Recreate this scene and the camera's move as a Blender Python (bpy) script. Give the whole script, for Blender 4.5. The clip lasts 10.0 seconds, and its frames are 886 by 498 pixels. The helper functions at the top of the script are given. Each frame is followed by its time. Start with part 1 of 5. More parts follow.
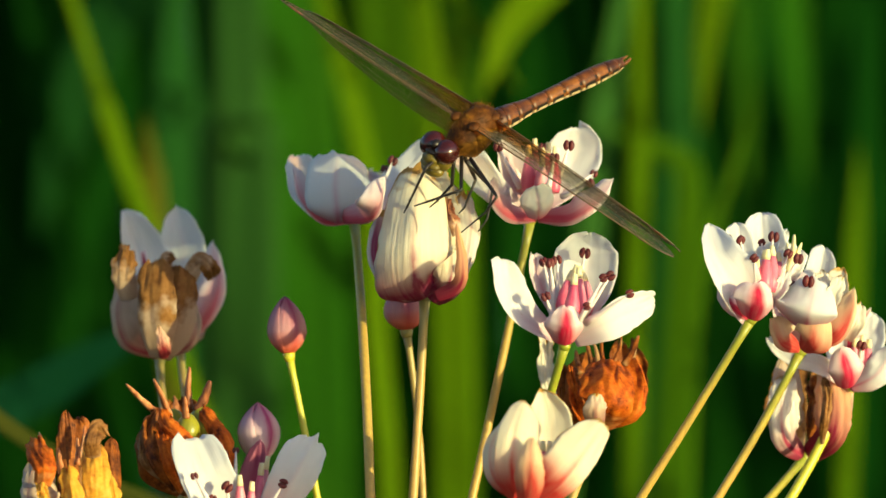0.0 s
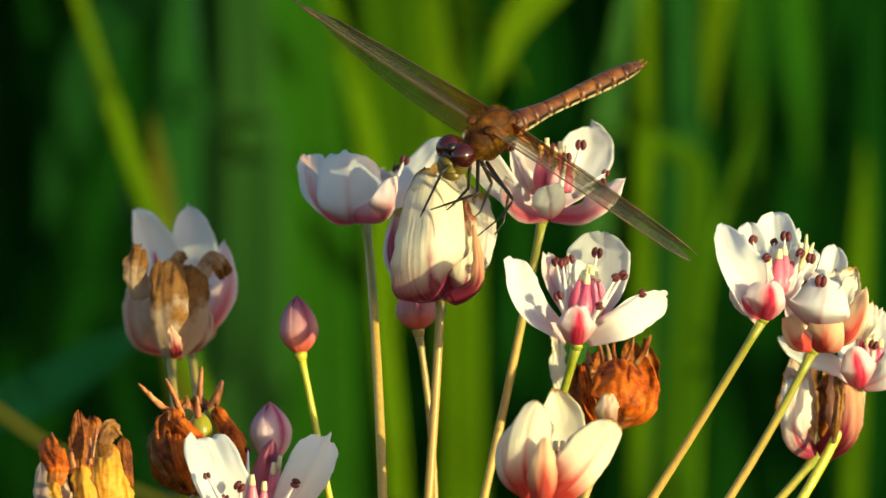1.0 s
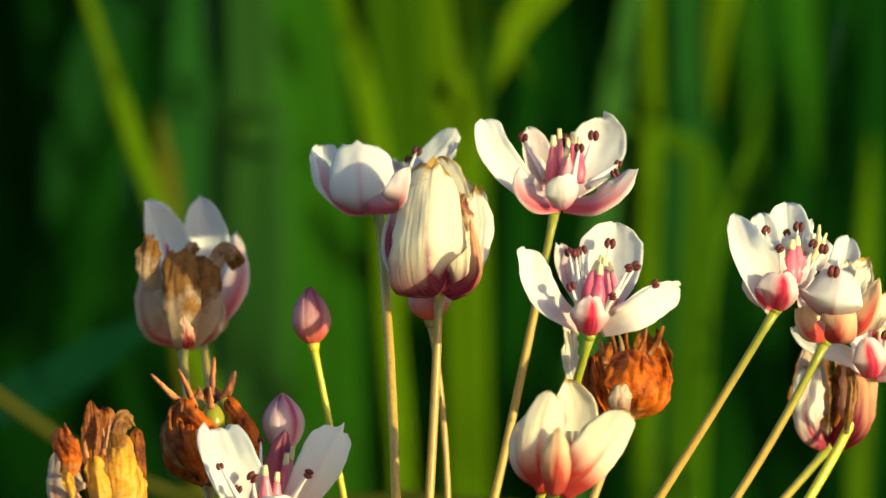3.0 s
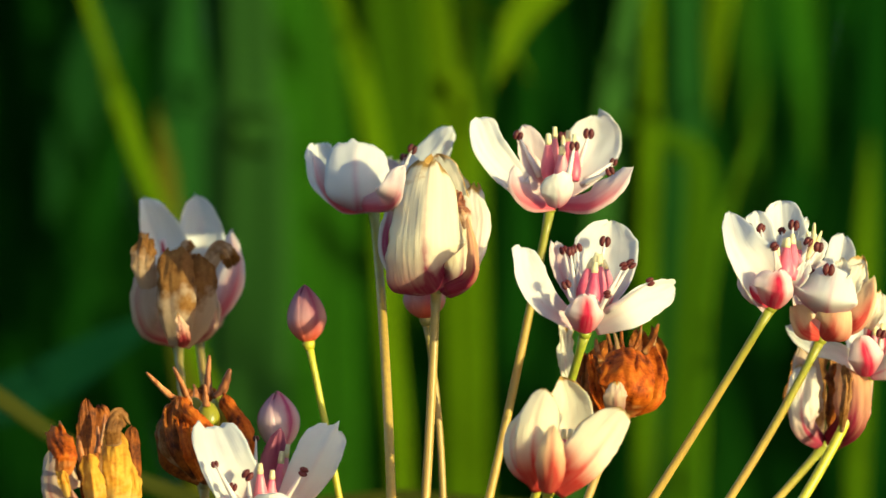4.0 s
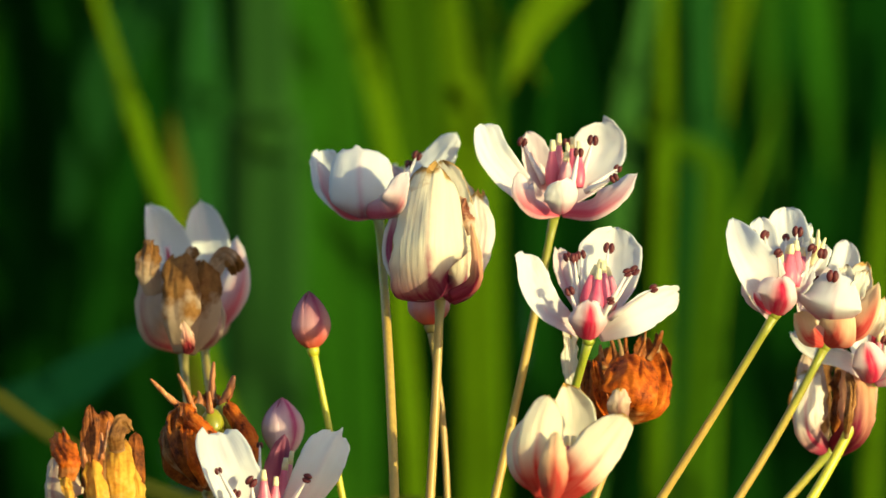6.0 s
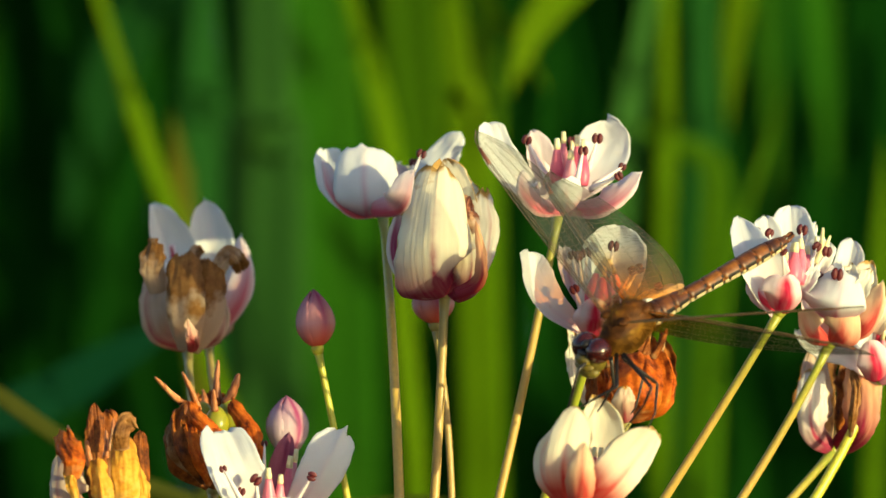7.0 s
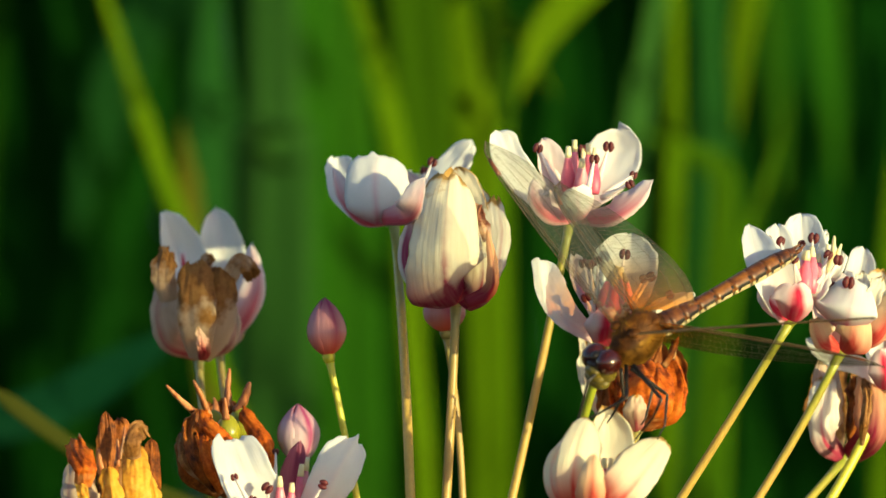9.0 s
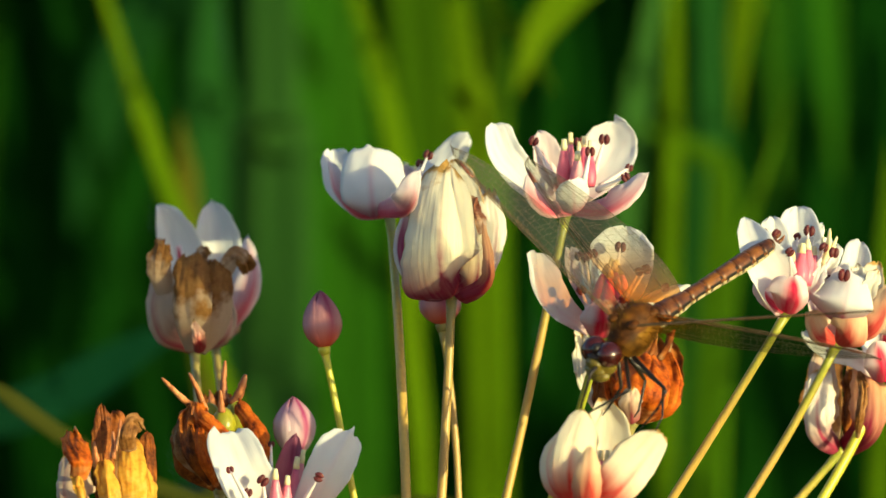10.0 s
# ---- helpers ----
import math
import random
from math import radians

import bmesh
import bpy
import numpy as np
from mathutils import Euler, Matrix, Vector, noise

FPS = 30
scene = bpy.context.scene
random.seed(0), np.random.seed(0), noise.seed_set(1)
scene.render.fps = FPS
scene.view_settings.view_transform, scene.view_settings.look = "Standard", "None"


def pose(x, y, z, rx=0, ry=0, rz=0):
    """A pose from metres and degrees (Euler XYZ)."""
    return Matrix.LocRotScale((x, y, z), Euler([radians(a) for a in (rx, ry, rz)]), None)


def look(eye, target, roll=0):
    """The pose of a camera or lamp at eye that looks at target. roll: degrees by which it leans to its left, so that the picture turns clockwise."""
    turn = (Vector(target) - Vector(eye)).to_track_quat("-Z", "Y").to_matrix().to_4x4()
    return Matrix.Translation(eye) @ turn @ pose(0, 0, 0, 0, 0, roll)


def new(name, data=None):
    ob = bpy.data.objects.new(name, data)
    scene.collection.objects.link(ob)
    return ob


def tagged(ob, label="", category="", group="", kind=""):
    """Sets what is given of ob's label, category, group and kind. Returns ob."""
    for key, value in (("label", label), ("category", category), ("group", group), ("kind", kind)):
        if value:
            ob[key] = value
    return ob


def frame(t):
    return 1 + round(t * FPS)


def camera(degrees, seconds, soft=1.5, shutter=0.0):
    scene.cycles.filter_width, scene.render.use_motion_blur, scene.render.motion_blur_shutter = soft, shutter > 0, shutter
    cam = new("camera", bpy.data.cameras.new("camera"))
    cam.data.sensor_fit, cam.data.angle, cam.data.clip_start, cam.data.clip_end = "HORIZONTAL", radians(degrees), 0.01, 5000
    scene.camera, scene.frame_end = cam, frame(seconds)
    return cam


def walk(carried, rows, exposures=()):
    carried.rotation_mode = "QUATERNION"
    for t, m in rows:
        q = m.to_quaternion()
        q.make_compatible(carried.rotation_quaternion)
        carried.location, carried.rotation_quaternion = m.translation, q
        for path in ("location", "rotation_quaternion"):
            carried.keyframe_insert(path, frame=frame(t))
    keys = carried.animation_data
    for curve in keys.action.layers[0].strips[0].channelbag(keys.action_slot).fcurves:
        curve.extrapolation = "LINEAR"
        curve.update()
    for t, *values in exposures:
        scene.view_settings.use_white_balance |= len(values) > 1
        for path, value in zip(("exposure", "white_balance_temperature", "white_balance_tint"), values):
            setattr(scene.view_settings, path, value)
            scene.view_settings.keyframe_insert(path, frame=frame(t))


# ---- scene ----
# The flowers stand about a metre above the pond's edge; a long lens looks at them from one metre away, tilted down a little.
TILT = 8.0
cam = camera(6.285, 10.0, soft=1.6)
cam.data.dof.use_dof = True
cam.data.dof.focus_distance = 0.992
cam.data.dof.aperture_fstop = 31.0

MM = 0.001
CENTRE = Vector((0.0, 0.0, 1.0))
RIGHT = Vector((1, 0, 0))
AWAY = Vector((0, math.cos(radians(TILT)), -math.sin(radians(TILT))))
UP = Vector((0, math.sin(radians(TILT)), math.cos(radians(TILT))))
EYE = CENTRE - AWAY
VIEW = Matrix((RIGHT, AWAY, UP)).transposed()      # columns: right, away, up
UNIT = 0.07 * MM                                   # the plan's grid: 0.07 mm a unit

# seconds, shift to the right and up in mm, turn to the left and up in degrees: a hand-held camera
SWAY = [
    (0, 3.04, -1.2, 0.008, 0.1151),
    (0.5, 2.7, -0.02, 0.0317, 0.0408),
    (1, 0.59, 0.0, -0.0463, 0.0429),
    (1.5, -2.62, -0.87, -0.1932, 0.0682),
    (2, -0.49, -1.78, -0.1145, 0.0777),
    (2.1, -0.59, -1.78, -0.1141, 0.0777),
    (2.5, 1.03, 0.61, -0.0303, -0.0166),
    (2.7, -0.59, -1.58, -0.078, 0.0583),
    (3.8, -2.96, 0.79, -0.1254, -0.0292),
    (4, -0.57, -1.66, -0.0572, 0.058),
    (4.5, 0.0, 0.0, 0.0, 0.0),
    (5, 0.91, -0.3, 0.0275, 0.0109),
    (5.5, 7.59, -4.06, 0.3489, 0.1931),
    (5.7, 5.92, -1.58, 0.2869, 0.1065),
    (6.8, 1.97, -3.16, 0.1531, 0.1728),
    (7, 2.33, -3.12, 0.1703, 0.1754),
    (7.5, 0.16, -2.25, 0.0764, 0.1413),
    (8, 1.2, -2.25, 0.1488, 0.1413),
    (8.5, 3.02, -2.72, 0.2592, 0.1837),
    (9, 1.18, -2.41, 0.1841, 0.1932),
    (9.5, 0.77, -1.66, 0.1728, 0.1563),
    (10, 2.09, -3.0, 0.2056, 0.175),
]


def eye_pose(sx, sy, yaw, tilt):
    at = EYE + RIGHT * sx * MM + UP * sy * MM
    return Matrix.Translation(at) @ pose(0, 0, 0, 90 - TILT, 0, 0) @ pose(0, 0, 0, tilt, yaw, 0)


walk(cam, [(t, eye_pose(*v)) for t, *v in SWAY], [(0, 1.02), (2.2, 1.02), (3.2, 0.96), (5.6, 0.96), (6.6, 1.06), (10, 1.06)])

# ---- world and sun ----
SUN_EL, SUN_AZ = 8.0, 49.0        # degrees over the horizon; to the right of the viewer's back
to_sun = Vector((math.sin(radians(SUN_AZ)) * math.cos(radians(SUN_EL)), -math.cos(radians(SUN_AZ)) * math.cos(radians(SUN_EL)), math.sin(radians(SUN_EL))))
world = bpy.data.worlds.new("sky")
scene.world = world
world.use_nodes = True
sky = world.node_tree.nodes.new("ShaderNodeTexSky")
sky.sky_type, sky.sun_disc = "NISHITA", False
sky.sun_elevation, sky.sun_rotation = radians(SUN_EL), math.atan2(to_sun.x, to_sun.y)
sky.altitude, sky.air_density, sky.dust_density, sky.ozone_density = 100, 1.0, 1.5, 1.8
background = world.node_tree.nodes["Background"]
world.node_tree.links.new(sky.outputs[0], background.inputs[0])
background.inputs[1].default_value = 0.15
sun = new("sun", bpy.data.lights.new("sun", "SUN"))
sun.data.energy, sun.data.angle, sun.data.color = 3.2, radians(0.5), (1.0, 0.92, 0.45)
sun.matrix_world = look(CENTRE + to_sun * 20, CENTRE)


# ---- materials ----
class Nodes:
    """A small writer of node trees."""

    def __init__(self, name):
        self.mat = bpy.data.materials.new(name)
        self.mat.use_nodes = True
        self.tree = self.mat.node_tree
        self.bsdf = self.tree.nodes["Principled BSDF"]
        self.out = self.tree.nodes["Material Output"]

    def add(self, kind, **values):
        node = self.tree.nodes.new(kind)
        for key, value in values.items():
            node.inputs[key.replace("_", " ")].default_value = value
        return node

    def link(self, a, b):
        self.tree.links.new(a, b)

    def math(self, op, a, b=0.0, clamp=False):
        node = self.tree.nodes.new("ShaderNodeMath")
        node.operation, node.use_clamp = op, clamp
        for i, v in enumerate((a, b)):
            if isinstance(v, (int, float)):
                node.inputs[i].default_value = v
            else:
                self.link(v, node.inputs[i])
        return node.outputs[0]

    def mix(self, fac, a, b, kind="MIX"):
        node = self.tree.nodes.new("ShaderNodeMix")
        node.data_type, node.blend_type = "RGBA", kind
        for i, v in ((0, fac), (6, a), (7, b)):
            if isinstance(v, (int, float)):
                node.inputs[i].default_value = v
            elif isinstance(v, tuple):
                node.inputs[i].default_value = (*v, 1)
            else:
                self.link(v, node.inputs[i])
        return node.outputs[2]

    def noise(self, scale, detail=3.0, vector=None, rough=0.55):
        node = self.add("ShaderNodeTexNoise", Scale=scale, Detail=detail, Roughness=rough)
        if vector is not None:
            self.link(vector, node.inputs["Vector"])
        return node.outputs[0]

    def ramp(self, fac, stops):
        node = self.tree.nodes.new("ShaderNodeValToRGB")
        el = node.color_ramp.elements
        while len(el) < len(stops):
            el.new(0.5)
        for e, (p, c) in zip(el, stops):
            e.position, e.color = p, (*c, 1)
        self.link(fac, node.inputs[0])
        return node.outputs[0]

    def bump(self, height, strength, distance):
        node = self.add("ShaderNodeBump", Strength=strength, Distance=distance)
        self.link(height, node.inputs["Height"])
        self.link(node.outputs[0], self.bsdf.inputs["Normal"])
        return node.outputs[0]

    def leafy(self, colour, share, tint=None):
        """Lets light through: mixes the surface with a translucent one."""
        thin = self.tree.nodes.new("ShaderNodeBsdfTranslucent")
        self.link(tint or colour, thin.inputs[0])
        mixed = self.tree.nodes.new("ShaderNodeMixShader")
        mixed.inputs[0].default_value = share
        self.link(self.bsdf.outputs[0], mixed.inputs[1])
        self.link(thin.outputs[0], mixed.inputs[2])
        self.link(mixed.outputs[0], self.out.inputs[0])


def petal_material(name, body, stripe, edge, width, strength, base_strength, tan=0.0, share=0.40, streak=0.7, reach=2.2, low=1.3, crown=0.0, relief=0.24, sunlit_heel=None):
    """Petal skin: pale body, a coloured midrib that fades to the tip, fine veins, some withering."""
    n = Nodes(name)
    uv = n.tree.nodes.new("ShaderNodeUVMap")
    sep = n.tree.nodes.new("ShaderNodeSeparateXYZ")
    n.link(uv.outputs[0], sep.inputs[0])
    rand = n.tree.nodes.new("ShaderNodeObjectInfo").outputs["Random"]
    co = n.tree.nodes.new("ShaderNodeTexCoord").outputs["Object"]
    u, v = sep.outputs[0], sep.outputs[1]
    side = n.math("ABSOLUTE", n.math("SUBTRACT", u, 0.5))
    wob = n.math("MULTIPLY", n.math("SUBTRACT", n.noise(420, 3, co), 0.5), 0.12)
    rib = n.math("SUBTRACT", 1.0, n.math("DIVIDE", n.math("ADD", side, wob), width), clamp=True)
    rib = n.math("POWER", rib, 1.4)
    fade = n.math("SUBTRACT", 1.0, n.math("POWER", v, reach), clamp=True)
    foot = n.math("POWER", n.math("SUBTRACT", 1.0, n.math("MULTIPLY", v, low), clamp=True), 1.5)
    mask = n.math("ADD", n.math("MULTIPLY", n.math("MULTIPLY", rib, fade), strength), n.math("MULTIPLY", foot, base_strength), clamp=True)
    if crown:
        mask = n.math("ADD", mask, n.math("MULTIPLY", n.math("POWER", v, 3.0), crown), clamp=True)
    stretch = n.tree.nodes.new("ShaderNodeCombineXYZ")
    n.link(n.math("MULTIPLY", u, 15.0), stretch.inputs[0])
    n.link(n.math("MULTIPLY", v, 1.6), stretch.inputs[1])
    n.link(n.math("MULTIPLY", rand, 20.0), stretch.inputs[2])
    veins = n.noise(1.0, 3, stretch.outputs[0])
    blotch = n.noise(260, 4, co)
    col = n.mix(n.math("MULTIPLY", n.math("SUBTRACT", veins, 0.38, True), streak * 2.0 if streak > 1 else streak, True), body, edge)
    col = n.mix(n.math("MULTIPLY", mask, n.math("ADD", n.math("MULTIPLY", veins, 0.5), 0.72), True), col, stripe)
    # sunlight on the lower third, painted as an orange-red foot
    if sunlit_heel:
        col = n.mix(n.math("POWER", n.math("SUBTRACT", 1.0, n.math("MULTIPLY", v, 2.4), clamp=True), 0.8), col, sunlit_heel)
    if tan:
        dry = n.math("MULTIPLY", n.math("SUBTRACT", n.math("ADD", blotch, n.math("MULTIPLY", n.math("MAXIMUM", n.math("POWER", v, 11.0), n.math("MULTIPLY", n.math("POWER", n.math("MULTIPLY", side, 2.0), 12.0), v)), tan)), 0.83, True), 7.0, True)
        col = n.mix(dry, col, (0.52, 0.30, 0.08))
    else:
        spot = n.math("MULTIPLY", n.math("SUBTRACT", n.noise(900, 2, co), 0.72, True), 6.0, True)
        col = n.mix(n.math("MULTIPLY", spot, 0.35), col, (0.45, 0.34, 0.20))
    n.link(col, n.bsdf.inputs["Base Color"])
    n.bsdf.inputs["Roughness"].default_value = 0.58
    n.bsdf.inputs["Specular IOR Level"].default_value = 0.2
    n.bump(n.math("ADD", veins, n.math("MULTIPLY", blotch, 0.6)), relief, 0.0003)
    n.leafy(col, share)
    return n.mat


def grained(name, stops, scale, rough, stretch=(1, 1, 1), bump=0.4, depth=0.0002, share=0.0, vary=0.0, spec=0.4):
    """A surface whose colour runs over a ramp by noise at two scales."""
    n = Nodes(name)
    co = n.tree.nodes.new("ShaderNodeTexCoord").outputs["Object"]
    mapping = n.tree.nodes.new("ShaderNodeMapping")
    mapping.inputs["Scale"].default_value = stretch
    n.link(co, mapping.inputs[0])
    fine, broad = n.noise(scale, 4, mapping.outputs[0]), n.noise(scale * 0.21, 2, mapping.outputs[0])
    fac = n.math("ADD", n.math("MULTIPLY", fine, 0.55), n.math("MULTIPLY", broad, 0.45))
    if vary:
        rand = n.tree.nodes.new("ShaderNodeObjectInfo").outputs["Random"]
        fac = n.math("ADD", fac, n.math("MULTIPLY", n.math("SUBTRACT", rand, 0.5), vary), True)
    col = n.ramp(fac, stops)
    n.link(col, n.bsdf.inputs["Base Color"])
    n.bsdf.inputs["Roughness"].default_value = rough
    n.bsdf.inputs["Specular IOR Level"].default_value = spec
    if bump:
        n.bump(fac, bump, depth)
    if share:
        n.leafy(col, share)
    return n.mat


WHITE_IN = petal_material("petal_inside", (0.78, 0.775, 0.76), (0.76, 0.34, 0.42), (0.79, 0.76, 0.77), 0.10, 0.10, 0.50, low=2.2)
WHITE_OUT = petal_material("petal_outside", (0.78, 0.775, 0.77), (0.68, 0.15, 0.26), (0.79, 0.74, 0.78), 0.10, 0.5, 0.95, low=2.0)
SEPAL_IN = petal_material("sepal_inside", (0.78, 0.68, 0.67), (0.70, 0.22, 0.29), (0.74, 0.54, 0.56), 0.20, 0.5, 0.6, low=1.4)
SEPAL_OUT = petal_material("sepal_outside", (0.82, 0.70, 0.71), (0.68, 0.02, 0.08), (0.78, 0.46, 0.51), 0.30, 1.5, 0.8, reach=7.0, low=1.6)
BLUSH = petal_material("blushing_sepal", (0.79, 0.72, 0.72), (0.68, 0.10, 0.16), (0.75, 0.50, 0.52), 0.50, 0.9, 0.55, reach=3.0, low=1.3)
WARM_SEPAL = petal_material("warm_sepal", (0.80, 0.60, 0.38), (0.60, 0.06, 0.05), (0.76, 0.40, 0.22), 0.30, 0.9, 1.4, reach=3.0, low=1.3)
# bud skin with the sun on its lower end put into the colour
BUD_OUT = petal_material("bud_skin", (0.58, 0.30, 0.31), (0.28, 0.03, 0.10), (0.46, 0.14, 0.19), 0.20, 0.7, 0.0, share=0.2, reach=7.0, low=1.6, crown=0.95, sunlit_heel=(0.60, 0.08, 0.025))
FADED_IN = petal_material("faded_petal_inside", (0.80, 0.76, 0.64), (0.64, 0.26, 0.24), (0.74, 0.62, 0.44), 0.12, 0.25, 0.4, tan=0.60, low=2.2)
FADED_OUT = petal_material("faded_petal_outside", (0.84, 0.80, 0.73), (0.50, 0.05, 0.12), (0.74, 0.62, 0.48), 0.11, 1.0, 1.25, tan=0.60, streak=0.95, reach=1.2, low=1.75, relief=0.45)
PLUM = petal_material("plum_edged_petal", (0.78, 0.72, 0.70), (0.36, 0.02, 0.11), (0.72, 0.56, 0.58), 0.30, 1.8, 1.1, tan=0.5, reach=5.0, low=1.8, relief=0.4)
PLUM_SEPAL = petal_material("plum_sepal", (0.46, 0.15, 0.23), (0.34, 0.03, 0.10), (0.40, 0.09, 0.17), 0.30, 0.8, 0.3, reach=5.0)
PEACH = petal_material("peach_petal_outside", (0.84, 0.77, 0.58), (0.74, 0.06, 0.05), (0.80, 0.68, 0.44), 0.11, 0.7, 1.9, tan=0.58, reach=1.4, low=1.75, relief=0.45)
FADED_SEPAL = petal_material("faded_sepal_outside", (0.80, 0.56, 0.40), (0.46, 0.03, 0.06), (0.74, 0.36, 0.20), 0.45, 0.8, 1.5, tan=0.5, reach=2.0, low=1.2)
TULIP = petal_material("cream_streaked_petal", (0.85, 0.79, 0.62), (0.30, 0.02, 0.08), (0.78, 0.64, 0.40), 0.085, 1.2, 1.6, tan=0.62, streak=0.8, reach=1.0, low=1.7, relief=0.5)
RUSSET = petal_material("russet_sepal", (0.78, 0.44, 0.24), (0.32, 0.02, 0.06), (0.68, 0.24, 0.09), 0.28, 0.7, 1.5, tan=0.5, reach=2.0, low=1.2)
BUD_PALE = petal_material("pale_bud_skin", (0.70, 0.52, 0.56), (0.36, 0.04, 0.15), (0.54, 0.26, 0.34), 0.16, 0.9, 0.1, share=0.2, reach=7.0, low=1.6, crown=0.9)
WILT = petal_material("wilting_petal", (0.62, 0.47, 0.35), (0.40, 0.06, 0.08), (0.38, 0.25, 0.17), 0.14, 0.7, 0.9, tan=0.66, share=0.3, streak=0.9, low=1.6)


def dry_material(name, dark, mid, light, pale, pale_share, share=0.35, relief=0.45):
    """Shrivelled, papery tissue: fibres along the petal, mottled browns, pale patches left of the living petal, a strong fine relief."""
    n = Nodes(name)
    sep = n.tree.nodes.new("ShaderNodeSeparateXYZ")
    n.link(n.tree.nodes.new("ShaderNodeUVMap").outputs[0], sep.inputs[0])
    co = n.tree.nodes.new("ShaderNodeTexCoord").outputs["Object"]
    rand = n.tree.nodes.new("ShaderNodeObjectInfo").outputs["Random"]
    line = n.tree.nodes.new("ShaderNodeCombineXYZ")
    warp = n.noise(500, 3, co)
    n.link(n.math("ADD", n.math("MULTIPLY", sep.outputs[0], 13.0), n.math("MULTIPLY", warp, 6.0)), line.inputs[0])
    n.link(n.math("MULTIPLY", sep.outputs[1], 4.0), line.inputs[1])
    n.link(n.math("MULTIPLY", rand, 30.0), line.inputs[2])
    fibre = n.noise(1.0, 4, line.outputs[0], 0.65)
    mottle, fleck = n.noise(430, 6, co, 0.7), n.noise(2400, 3, co, 0.6)
    tone = n.math("ADD", n.math("MULTIPLY", fibre, 0.12), n.math("ADD", n.math("MULTIPLY", mottle, 0.73), n.math("MULTIPLY", fleck, 0.15)))
    col = n.ramp(tone, [(0.36, dark), (0.48, mid), (0.64, light)])
    keep = n.math("MULTIPLY", n.math("SUBTRACT", n.math("ADD", n.math("MULTIPLY", n.noise(300, 3, co), 1.2), pale_share), n.math("ADD", n.math("MULTIPLY", sep.outputs[1], 0.75), 0.55), True), 5.0, True)
    col = n.mix(keep, col, pale)
    n.link(col, n.bsdf.inputs["Base Color"])
    n.bsdf.inputs["Roughness"].default_value = 0.6
    n.bsdf.inputs["Specular IOR Level"].default_value = 0.25
    n.bump(tone, relief, 0.0005)
    n.leafy(col, share)
    return n.mat


WITHER = dry_material("withered_petal", (0.09, 0.032, 0.010), (0.30, 0.125, 0.032), (0.48, 0.25, 0.09), (0.60, 0.40, 0.24), 0.06)
RAG = dry_material("ragged_petal", (0.13, 0.052, 0.012), (0.28, 0.120, 0.028), (0.42, 0.205, 0.060), (0.58, 0.42, 0.29), 0.40, 0.45, 0.08)
# dry gold tissue, with the sunlight on it put into the colour
GOLD = dry_material("sunlit_golden_petal", (0.52, 0.16, 0.02), (0.80, 0.40, 0.04), (0.88, 0.54, 0.08), (0.86, 0.58, 0.16), 0.30, 0.4, 0.2)
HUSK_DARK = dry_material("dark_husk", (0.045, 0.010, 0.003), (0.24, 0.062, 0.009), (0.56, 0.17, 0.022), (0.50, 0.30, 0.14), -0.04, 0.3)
MOTTLED = dry_material("mottled_petal", (0.12, 0.028, 0.018), (0.44, 0.16, 0.08), (0.80, 0.54, 0.30), (0.84, 0.64, 0.46), 0.26, 0.35)
HUSK = dry_material("husk", (0.10, 0.014, 0.002), (0.60, 0.115, 0.006), (0.86, 0.27, 0.022), (0.84, 0.40, 0.14), 0.06, 0.4)


def stem_material(name, low, high, turn):
    """A round stem, tan below and green towards the flower."""
    n = Nodes(name)
    uv = n.tree.nodes.new("ShaderNodeUVMap")
    sep = n.tree.nodes.new("ShaderNodeSeparateXYZ")
    n.link(uv.outputs[0], sep.inputs[0])
    mapping = n.tree.nodes.new("ShaderNodeMapping")
    mapping.inputs["Scale"].default_value = (1, 1, 0.07)
    n.link(n.tree.nodes.new("ShaderNodeTexCoord").outputs["Object"], mapping.inputs[0])
    fine, broad = n.noise(2600, 3, mapping.outputs[0]), n.noise(420, 3, mapping.outputs[0])
    fac = n.math("MULTIPLY", n.math("SUBTRACT", n.math("ADD", sep.outputs[1], n.math("MULTIPLY", broad, 0.12)), turn), 6.0, True)
    col = n.mix(fac, low, high)
    col = n.mix(n.math("MULTIPLY", n.math("SUBTRACT", fine, 0.4, True), 1.4, True), col, (0.24, 0.15, 0.04))
    n.link(col, n.bsdf.inputs["Base Color"])
    n.bsdf.inputs["Roughness"].default_value = 0.4
    n.bump(fine, 0.25, 0.0001)
    return n.mat


STEM = stem_material("flower_stem", (0.46, 0.29, 0.055), (0.25, 0.27, 0.02), 0.86)
STEM_GREEN = stem_material("green_flower_stem", (0.44, 0.36, 0.04), (0.27, 0.31, 0.02), 0.66)
STEM_YELLOW = stem_material("yellow_flower_stem", (0.60, 0.46, 0.03), (0.52, 0.50, 0.03), 0.7)
STEM_BROWN = stem_material("tawny_stem", (0.44, 0.27, 0.07), (0.24, 0.22, 0.06), 0.90)
CARPEL = grained("carpel_pink", [(0.34, (0.66, 0.06, 0.14)), (0.5, (0.78, 0.20, 0.28)), (0.66, (0.86, 0.52, 0.52))], 500, 0.35, (1, 1, 0.3), 0.2, 0.0001, 0.15)
STIGMA = grained("stigma_yellow", [(0.3, (0.84, 0.70, 0.34)), (0.7, (0.90, 0.82, 0.52))], 1500, 0.6, (1, 1, 1), 0.4, 0.0001, 0.2)
FILAMENT = grained("filament_white", [(0.3, (0.82, 0.70, 0.68)), (0.7, (0.86, 0.80, 0.76))], 900, 0.5, (1, 1, 0.3), 0.1, 0.0001, 0.2)
